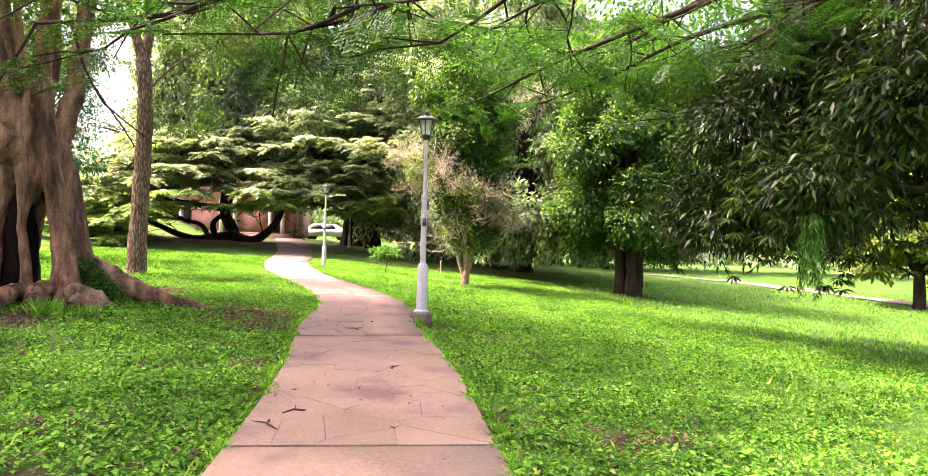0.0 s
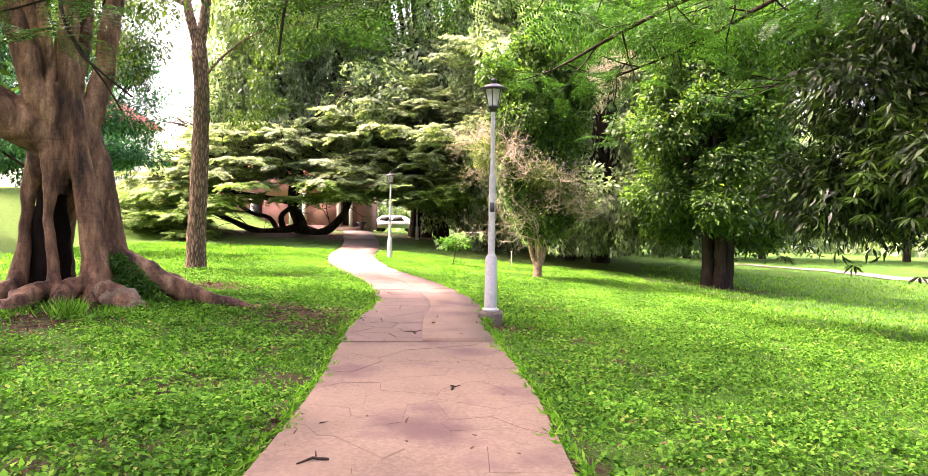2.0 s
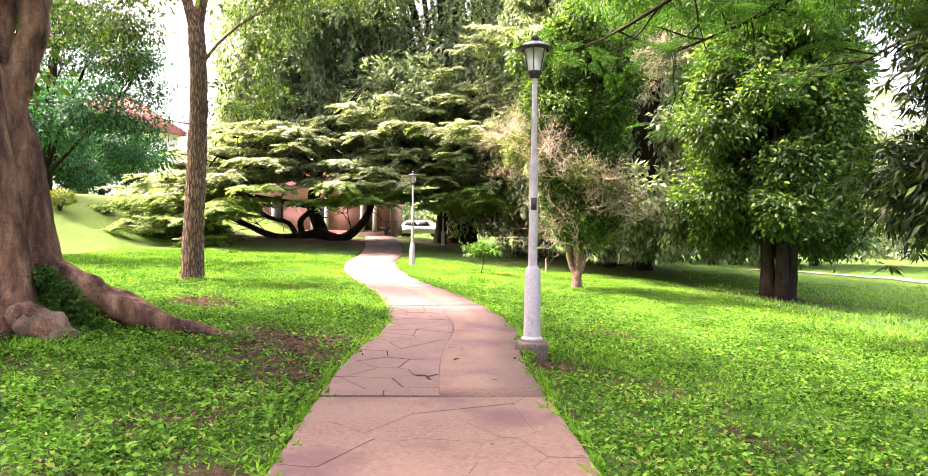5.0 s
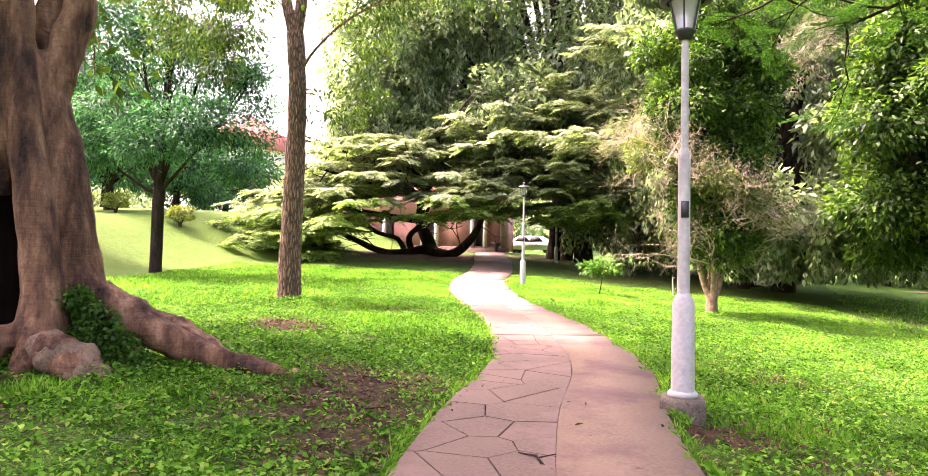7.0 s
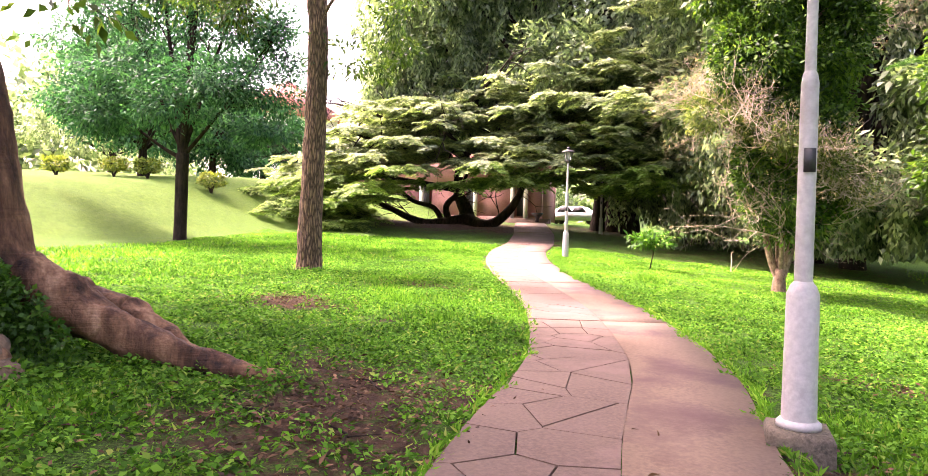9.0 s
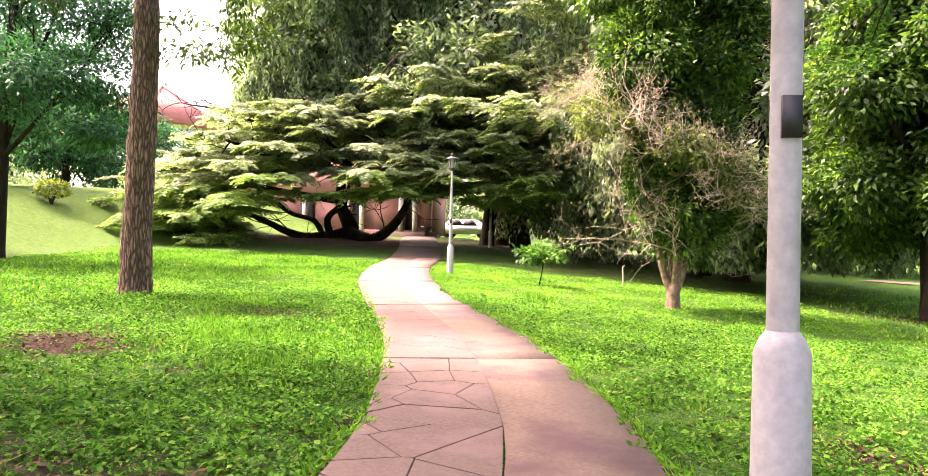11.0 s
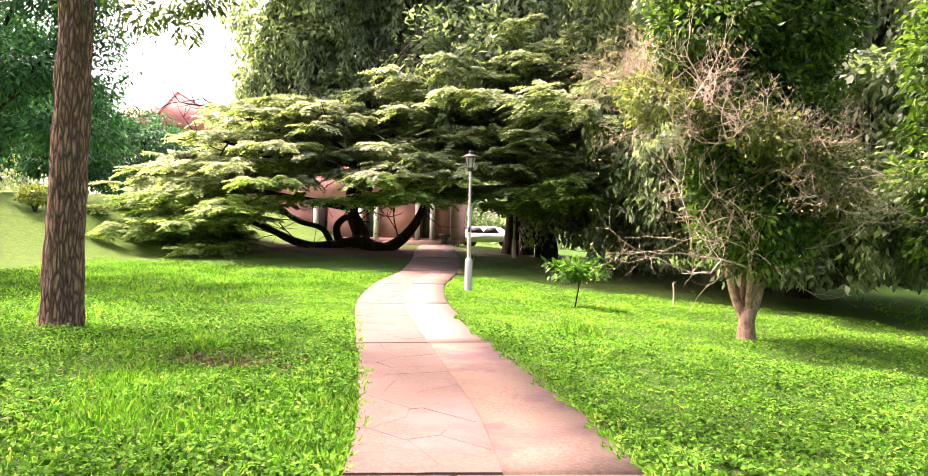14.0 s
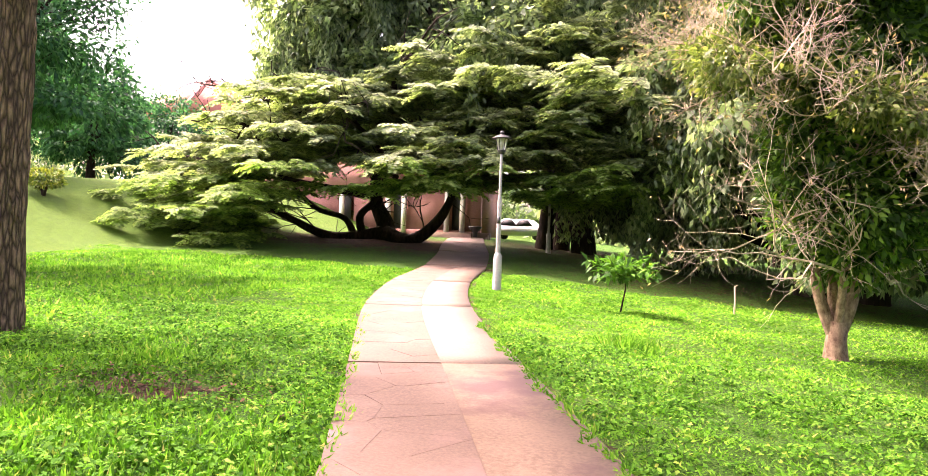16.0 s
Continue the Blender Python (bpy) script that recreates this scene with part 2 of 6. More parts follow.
# ---- mesh building ----
class Build:
    """Gathers vertices and faces of three or four corners, then makes one mesh."""

    def __init__(self):
        self.v, self.f, self.n = [], [], 0

    def add(self, verts, faces):
        verts, faces = np.asarray(verts, float), np.asarray(faces, int)
        self.v.append(verts)
        self.f.append(faces + self.n)
        self.n += len(verts)
        return self

    def mesh(self, name, mat, smooth=False):
        me = bpy.data.meshes.new(name)
        v = np.concatenate(self.v)
        loops = np.concatenate([f.ravel() for f in self.f])
        sizes = np.concatenate([np.full(len(f), f.shape[1]) for f in self.f])
        starts = np.concatenate([[0], np.cumsum(sizes)[:-1]])
        me.vertices.add(len(v))
        me.vertices.foreach_set("co", v.astype(np.float32).ravel())
        me.loops.add(len(loops))
        me.loops.foreach_set("vertex_index", loops.astype(np.int32))
        me.polygons.add(len(sizes))
        me.polygons.foreach_set("loop_start", starts.astype(np.int32))
        if smooth:
            me.polygons.foreach_set("use_smooth", np.ones(len(sizes), bool))
        me.materials.append(mat)
        me.update(calc_edges=True)
        me.validate()
        return me


def thing(name, at, label, category, group="", kind=""):
    """A top-level thing: an empty at its base."""
    ob = new(name)
    ob.location = at
    ob.empty_display_size = 0.2
    return tagged(ob, label, category, group, kind)


def part(name, build, mat, parent, label="", smooth=False, local=False):
    """One mesh object under a thing or part. Coordinates are of the world unless local."""
    me = build if isinstance(build, bpy.types.Mesh) else build.mesh(name, mat, smooth)
    ob = new(name, me)
    if parent is not None:
        ob.parent = parent
        if not local:
            base, p = Vector((0, 0, 0)), parent
            while p is not None:
                base += p.location
                p = p.parent
            ob.location = -base
    return tagged(ob, label)


def tube(points, radii, sides=8, lump=0.0, seed=0, flute=0.0, flutes=5):
    """A tapered limb along points; lump and flute roughen its girth."""
    p, r = np.asarray(points, float), np.asarray(radii, float)
    k = len(p)
    d = np.gradient(p, axis=0)
    d /= np.linalg.norm(d, axis=1)[:, None] + 1e-9
    a = np.cross(d[0], (0.31, 0.87, 0.38))
    a /= np.linalg.norm(a)
    ang = np.linspace(0, 2 * np.pi, sides, endpoint=False)
    rng = np.random.default_rng(seed)
    ph = rng.random(3) * 6.28
    out = []
    for i in range(k):
        a = a - d[i] * np.dot(a, d[i])
        a /= np.linalg.norm(a)
        b = np.cross(d[i], a)
        rr = r[i] * (1 + lump * (np.sin(2 * ang + ph[0] + i * 0.7) * 0.5 + np.sin(3 * ang + ph[1] - i * 0.9) * 0.4 + rng.normal(0, 0.25, sides)) + flute * np.sin(flutes * ang + ph[2] + 0.05 * i))
        out.append(p[i] + np.cos(ang)[:, None] * rr[:, None] * a + np.sin(ang)[:, None] * rr[:, None] * b)
    out.append(p[-1:] + d[-1:] * r[-1] * 0.5)
    v = np.concatenate(out)
    j = np.arange(sides)
    quads = np.concatenate([np.stack([i * sides + j, i * sides + (j + 1) % sides, (i + 1) * sides + (j + 1) % sides, (i + 1) * sides + j], 1) for i in range(k - 1)])
    tip = np.stack([(k - 1) * sides + j, (k - 1) * sides + (j + 1) % sides, np.full(sides, k * sides)], 1)
    return v, quads, tip


def add_tube(b, points, radii, sides=8, lump=0.0, seed=0, flute=0.0, flutes=5):
    v, q, t = tube(points, radii, sides, lump, seed, flute, flutes)
    n = b.n
    b.add(v, q)
    b.f.append(t + n)


def roughen(b, amp, freq):
    """Shift every vertex by a soft noise, at two scales."""
    for v in b.v:
        for p in v:
            q = Vector(p)
            p += np.array(noise.noise_vector(q * freq)) * amp + np.array(noise.noise_vector(q * freq * 3.1)) * amp * 0.35


def bend(a, b, k=6, sag=0.0, wob=0.0, rng=None):
    """Points from a to b that sag in the middle and wander."""
    a, b = np.asarray(a, float), np.asarray(b, float)
    t = np.linspace(0, 1, k)[:, None]
    p = a + (b - a) * t
    p[:, 2] -= sag * 4 * (t * (1 - t))[:, 0]
    if rng is not None and wob:
        p[1:-1] += rng.normal(0, wob, (k - 2, 3))
    return p


def spline(pts, k):
    """A smooth run of k points through the given ones."""
    pts = np.asarray(pts, float)
    n = len(pts)
    u = np.linspace(0, n - 1, k)
    out = []
    for x in u:
        i = min(int(x), n - 2)
        f = x - i
        p0, p1, p2, p3 = pts[max(i - 1, 0)], pts[i], pts[i + 1], pts[min(i + 2, n - 1)]
        out.append(0.5 * (2 * p1 + (p2 - p0) * f + (2 * p0 - 5 * p1 + 4 * p2 - p3) * f * f + (3 * p1 - p0 - 3 * p2 + p3) * f ** 3))
    return np.array(out)


def unit(a):
    return a / (np.linalg.norm(a, axis=1)[:, None] + 1e-9)


def add_leaves(b, c, axis, normal, length, width):
    """Small pointed leaves, one four-cornered island each."""
    axis = unit(axis)
    side = unit(np.cross(axis, normal))
    nrm = np.cross(side, axis)
    L, W = np.asarray(length, float).reshape(-1, 1), np.asarray(width, float).reshape(-1, 1)
    v = np.stack([c, c + axis * L * 0.42 + side * W * 0.5 + nrm * W * 0.14, c + axis * L - nrm * L * 0.12, c + axis * L * 0.42 - side * W * 0.5 + nrm * W * 0.14], 1).reshape(-1, 3)
    b.add(v, np.arange(len(v)).reshape(-1, 4))


def blob_leaves(b, rng, centre, radii, count, length, width, droop=0.3, shell=0.55, up=0.6, clump=0.0):
    """Leaves in the outer part of an uneven blob."""
    d = unit(rng.normal(size=(count, 3)))
    wob = 1 + 0.22 * np.sin(d[:, 0] * 5 + centre[0]) * np.cos(d[:, 1] * 4 + centre[1]) + 0.15 * np.sin(d[:, 2] * 7 + centre[2])
    r = (shell + (1 - shell) * rng.random(count) ** 0.6) * wob
    p = d * r[:, None]
    if clump:
        k = max(3, count // 40)
        seeds = unit(rng.normal(size=(k, 3))) * (shell + (1 - shell) * rng.random(k) ** 0.5)[:, None] * 1.05
        pick = rng.integers(0, k, count)
        p = seeds[pick] + rng.normal(0, clump, (count, 3))
        d = unit(p)
    c = np.asarray(centre) + p * np.asarray(radii)
    axis = d + rng.normal(0, 0.6, (count, 3)) + np.array([0, 0, -droop])
    normal = d * 0.5 + np.array([0, 0, up]) + rng.normal(0, 0.45, (count, 3))
    s = 0.7 + 0.6 * rng.random(count)
    add_leaves(b, c, axis, normal, length * s, width * s)


def twigs(b, rng, start, direction, length, radius, depth, spread=0.6, kids=(2, 4), tips=None, sides=5, rise=0.1):
    """Branches that fork and thin out; the ends are gathered in tips."""
    k = 4
    d = np.asarray(direction, float)
    d /= np.linalg.norm(d)
    p = [np.asarray(start, float)]
    for _ in range(k - 1):
        d = d + rng.normal(0, 0.16, 3) + np.array([0, 0, rise * 0.3])
        d /= np.linalg.norm(d)
        p.append(p[-1] + d * length / (k - 1))
    add_tube(b, p, np.linspace(radius, radius * 0.6, k), sides, 0.05, int(rng.integers(1e6)))
    if tips is not None and depth <= 1:
        tips.append(p[-1])
    if depth == 0:
        return
    for _ in range(int(rng.integers(kids[0], kids[1] + 1))):
        nd = d + rng.normal(0, spread, 3) + np.array([0, 0, rise])
        at = p[int(rng.integers(1, k))] if depth > 1 else p[-1]
        twigs(b, rng, at, nd, length * (0.6 + 0.25 * rng.random()), radius * 0.58, depth - 1, spread, kids, tips, max(3, sides - 1), rise)


def box(b, lo, hi):
    x0, y0, z0 = lo
    x1, y1, z1 = hi
    v = [(x0, y0, z0), (x1, y0, z0), (x1, y1, z0), (x0, y1, z0), (x0, y0, z1), (x1, y0, z1), (x1, y1, z1), (x0, y1, z1)]
    return b.add(v, [(3, 2, 1, 0), (4, 5, 6, 7), (0, 1, 5, 4), (1, 2, 6, 5), (2, 3, 7, 6), (3, 0, 4, 7)])


def lathe(b, profile, sides=16, centre=(0, 0, 0)):
    """A turned shape: profile rows are radius and height, from below to above."""
    ang = np.linspace(0, 2 * np.pi, sides, endpoint=False)
    v = np.concatenate([np.stack([r * np.cos(ang), r * np.sin(ang), np.full(sides, z)], 1) for r, z in profile]) + np.asarray(centre)
    j = np.arange(sides)
    q = np.concatenate([np.stack([i * sides + j, i * sides + (j + 1) % sides, (i + 1) * sides + (j + 1) % sides, (i + 1) * sides + j], 1) for i in range(len(profile) - 1)])
    b.add(v, q)
    return b


# ---- the lie of the land ----
PATH_Y = [-8, 0, 6, 9.3, 12.3, 14, 16, 18.4, 20.4, 22.5, 24.5, 26.5, 28.4, 30.5, 33, 36.8, 41, 46, 58]
PATH_X = [1.2, 0.5, -0.3, -0.85, -1.6, -1.95, -2.16, -2.92, -3.68, -4.72, -5.7, -6.7, -7.6, -8.4, -9.2, -10.0, -11.2, -13.0, -17.0]
SOIL = [(-2.0, 9.6, 0.6, 0.4, 0.7), (-3.1, 10.5, 0.6, 0.5, 0.6), (-4.4, 8.2, 0.9, 0.5, 0.6), (-1.7, 5.0, 0.5, 0.6, 0.7), (-2.9, 6.4, 0.7, 0.4, 0.6), (1.0, 6.2, 0.5, 0.3, 0.5), (2.6, 8.4, 0.6, 0.3, 0.5), (-1.9, 8.3, 0.4, 0.6, 0.6), (0.9, 11.6, 0.6, 0.3, 0.6), (-5.2, 9.6, 0.8, 0.4, 0.5),
        (-3.8, 13.6, 0.9, 1.5, 0.78), (-3.1, 14.6, 0.35, 1.1, 0.8), (-3.2, 12.2, 0.5, 1.0, 0.7), (-4.6, 14.6, 0.9, 0.8, 0.5), (-6.6, 11.2, 1.6, 1.0, 0.7), (-8.3, 10.4, 1.0, 0.8, 0.8),
        (-3.4, 8.9, 0.7, 0.5, 0.6), (-2.6, 7.2, 0.8, 0.4, 0.6), (-2.2, 5.6, 0.9, 0.5, 0.5), (1.7, 7.2, 0.7, 0.4, 0.7), (1.3, 9.2, 0.5, 0.3, 0.5), (-0.3, 14.0, 0.9, 0.7, 0.8), (0.6, 13.3, 1.0, 0.6, 0.5),
        (-7.2, 21.8, 1.0, 0.35, 0.8), (-7.6, 18.2, 0.8, 0.6, 0.9), (-5.4, 17.6, 0.5, 0.3, 0.6), (0.2, 17.2, 0.7, 0.35, 0.7), (-0.6, 20.4, 0.6, 0.3, 0.5), (-7.5, 17.6, 0.7, 0.3, 0.5),
        (-17.5, 46, 5.5, 4.5, 0.9), (-13.5, 44, 2.5, 3.5, 0.8), (-2.5, 41, 9, 6.5, 0.42), (3.5, 33, 4.5, 2.2, 0.35), (-6, 50, 12, 7, 0.6), (7, 33, 2.2, 1.6, 0.8), (-0.7, 29.1, 0.5, 0.4, 0.5)]


def step(x):
    x = np.clip(x, 0, 1)
    return x * x * (3 - 2 * x)


_py = np.linspace(-8, 58, 265)
_px = np.interp(_py, PATH_Y, PATH_X)
for _ in range(14):
    _px[1:-1] = (_px[:-2] + 2 * _px[1:-1] + _px[2:]) / 4


def path_x(y):
    return np.interp(y, _py, _px)


def path_z(y):
    return np.interp(y, [-60, 0, 7, 11, 16, 19, 25, 30, 37, 41, 46, 52, 58, 70, 400], [-0.8, -0.15, -0.06, 0.04, 0.10, 0.14, 0.28, 0.50, 0.85, 1.2, 1.58, 1.85, 2.0, 2.1, 4.0])


def land(x, y):
    """Height of the ground."""
    x, y = np.asarray(x, float), np.asarray(y, float)
    d = x - path_x(y)
    r, l = np.clip(d - 1.0, 0, None), np.clip(-d - 1.0, 0, None)
    z = path_z(y) - 0.075 * np.minimum(r, 22) - 0.012 * np.clip(r - 22, 0, 120) + 0.022 * np.minimum(l, 20)
    z = z + 2.3 * step((-x - 22) / 8.5) + 0.035 * np.clip(-x - 30, 0, 60)
    z = z - 0.07 * step(r / 0.25) * step((y - 6) / 4) * step((26 - y) / 6)
    z = z + 0.12 * np.exp(-((x + 6.6) ** 2 + (y - 12.4) ** 2) / 5.0)
    away = step((np.abs(d) - 1.1) / 1.5)
    z = z + away * (0.035 * np.sin(x * 1.1 + 0.7 * y) * np.cos(y * 0.9 - 0.4 * x) + 0.02 * np.sin(2.3 * x - 1.7 * y))
    return z - 0.03 * (1 - away)


def soil_at(x, y):
    s = np.zeros_like(x)
    x0, y0 = x, y
    x = x + 0.22 * np.sin(3.1 * y + 1.3 * x) + 0.14 * np.sin(7.3 * x - 4.1 * y)
    y = y + 0.22 * np.sin(2.7 * x0 - 1.9 * y) + 0.14 * np.cos(6.1 * y + 5.2 * x0)
    for cx, cy, rx, ry, a in SOIL:
        q = ((x - cx) / rx) ** 2 + ((y - cy) / ry) ** 2
        s = np.maximum(s, a * np.exp(-q * 0.8))
    edge = np.abs(np.abs(x0 - path_x(y0)) - 1.07)
    return np.maximum(s, (0.66 + 0.25 * np.sin(2.3 * y0 + 5 * np.sin(x0))) * np.exp(-(edge / 0.15) ** 2) * (y0 < 40))


def ground():
    xs = np.concatenate([np.linspace(-400, -42, 24), np.linspace(-40, -14, 53), np.arange(-13.75, 8.1, 0.28), np.linspace(8.6, 40, 55), np.linspace(45, 400, 24)])
    ys = np.concatenate([np.linspace(-200, -10, 14), np.linspace(-8, 1, 12), np.arange(1.2, 26.1, 0.28), np.linspace(26.4, 60, 96), np.linspace(63, 500, 30)])
    X, Y = np.meshgrid(xs, ys)
    Z = land(X, Y)
    nx, ny = len(xs), len(ys)
    i, j = np.meshgrid(np.arange(nx - 1), np.arange(ny - 1))
    a = (j * nx + i).ravel()
    b = Build().add(np.stack([X.ravel(), Y.ravel(), Z.ravel()], 1), np.stack([a, a + 1, a + 1 + nx, a + nx], 1))
    me = b.mesh("ground", M_GROUND, True)
    at = me.attributes.new("soil", "FLOAT", "POINT")
    at.data.foreach_set("value", soil_at(X.ravel(), Y.ravel()).astype(np.float32))
    dr = me.attributes.new("dry", "FLOAT", "POINT")
    dr.data.foreach_set("value", (0.5 * step((-X.ravel() - 17) / 9)).astype(np.float32))
    tagged(new("ground", me), "bright green park lawn with bare soil patches", "ground", kind="structure")


ground()


# ---- the path ----
def path_point(s, d, lift=0.0):
    """A place on the path, s metres on along y and d across it to the right."""
    y = s
    dx = (path_x(y + 0.1) - path_x(y - 0.1)) / 0.2
    n = math.hypot(1, dx)
    px, py = path_x(y) + d / n, y - d * dx / n
    return (px, py, float(path_z(y)) + lift)


HALF = 0.99
path_ob = thing("footpath", path_point(0, 0), "winding pink concrete footpath with flagstone pattern", "footpath", kind="structure")


def strip(s0, s1, d0, d1, lift0, lift1, step_s=0.35):
    """A slab of the path between two cross joints."""
    k = max(2, int((s1 - s0) / step_s) + 1)
    v, f = [], []
    for s in np.linspace(s0, s1, k):
        for d in (d0, d1):
            v += [path_point(s, d, lift0), path_point(s, d, lift1)]
    for i in range(k - 1):
        a, c = i * 4, i * 4 + 4
        f += [(a + 1, a + 3, c + 3, c + 1), (a, a + 1, c + 1, c), (a + 3, a + 2, c + 2, c + 3)]
    f += [(0, 2, 3, 1), (len(v) - 4, len(v) - 3, len(v) - 1, len(v) - 2)]
    return Build().add(v, f)


part("bed", strip(-7, 57, -HALF + 0.02, HALF - 0.02, -0.14, -0.03), M_JOINT, path_ob)


# ---- lamps ----
def street_lamp():
    z0 = 0.30
    ob = thing("street_lamp", (0, 0, 0), "white steel park lamp post with black lantern on concrete plinth", "street lamp", "park lamps")
    b = Build()
    lathe(b, [(0.001, -0.35), (0.285, -0.35), (0.28, 0.02), (0.275, 0.26), (0.255, 0.295), (0.001, 0.30)], 4)
    pl = part("plinth", b, M_PLINTH, ob, "mossy chipped concrete plinth", local=True)
    pl.rotation_euler = (0, 0, radians(38))
    part("base_flange", lathe(Build(), [(0.001, z0), (0.135, z0), (0.135, z0 + 0.03), (0.115, z0 + 0.05), (0.001, z0 + 0.05)], 20), M_POST, ob, local=True, smooth=False)
    part("lower_post", lathe(Build(), [(0.106, z0 + 0.03), (0.098, z0 + 0.85), (0.078, z0 + 0.90), (0.055, z0 + 0.93)], 20), M_POST, ob, local=True, smooth=True)
    part("middle_post", lathe(Build(), [(0.056, z0 + 0.9), (0.054, z0 + 2.18), (0.045, z0 + 2.24), (0.036, z0 + 2.26)], 16), M_POST, ob, local=True, smooth=True)
    part("upper_post", lathe(Build(), [(0.035, z0 + 2.2), (0.033, z0 + 3.28), (0.03, z0 + 3.3)], 14), M_POST, ob, local=True, smooth=True)
    b = Build()
    box(b, (-0.034, -0.066, z0 + 1.62), (0.034, -0.045, z0 + 1.77))
    part("access_cover", b, M_BLACK, ob, "grey tape over the access cover", local=True)
    h = z0 + 3.26
    lan = part("lantern", lathe(Build(), [(0.001, h), (0.06, h), (0.075, h + 0.05), (0.10, h + 0.07), (0.10, h + 0.09), (0.03, h + 0.09)], 12), M_BLACK, ob, "black iron lantern", local=True)
    part("hood", lathe(Build(), [(0.17, h + 0.355), (0.235, h + 0.36), (0.235, h + 0.375), (0.19, h + 0.40), (0.12, h + 0.44), (0.05, h + 0.455), (0.05, h + 0.47), (0.001, h + 0.475)], 20), M_BLACK, lan, local=True, smooth=False)
    part("finial", lathe(Build(), [(0.001, h + 0.465), (0.04, h + 0.475), (0.055, h + 0.51), (0.04, h + 0.54), (0.001, h + 0.555)], 14), M_BLACK, lan, local=True, smooth=True)
    part("glass", lathe(Build(), [(0.085, h + 0.09), (0.145, h + 0.355)], 12), M_GLASS, lan, "milky lantern glass", local=True)
    for i in range(6):
        a = i * math.pi / 3 + 0.3
        v, q, t = tube([(0.09 * math.cos(a), 0.09 * math.sin(a), h + 0.08), (0.15 * math.cos(a), 0.15 * math.sin(a), h + 0.36)], [0.009, 0.009], 5)
        bb = Build()
        bb.add(v, q)
        part("lantern_bar", bb, M_BLACK, lan, local=True)
    return ob


def glass_mat():
    m, t, b, _ = nodes_of("milky_glass")
    t.links.new(ramp(t, noise_tex(t, 9), [(0.3, (0.62, 0.60, 0.58)), (0.7, (0.78, 0.77, 0.76))]), b.inputs["Base Color"])
    b.inputs["Roughness"].default_value = 0.25
    b.inputs["Transmission Weight"].default_value = 0.55
    return m


M_GLASS = glass_mat()
lamp = street_lamp()
LAMPS = [(-0.84, 14.40, 10), (-7.3, 32.4, 0), (-9.0, 45.5, 0)]
for i, (x, y, r) in enumerate(LAMPS):
    m = pose(x, y, float(land(x, y)) - (0.10 if i == 0 else 0.36), 0, 0, r)
    if i == 0:
        lamp.matrix_basis = m
    else:
        copy_thing(lamp, m)


# ---- trees ----
def ivy_patch(rng, spots, count, size):
    b = Build()
    for c, r in spots:
        blob_leaves(b, rng, c, (r, r, r * 0.8), count, size, size * 0.7, 0.2, 0.8, 0.4)
    return b


def fused(ob, voxel, passes):
    """Melts overlapping limbs into one continuous skin."""
    m = ob.modifiers.new("fuse", "REMESH")
    m.mode, m.voxel_size, m.use_smooth_shade = "VOXEL", voxel, True
    m = ob.modifiers.new("soften", "SMOOTH")
    m.factor, m.iterations = 0.5, passes


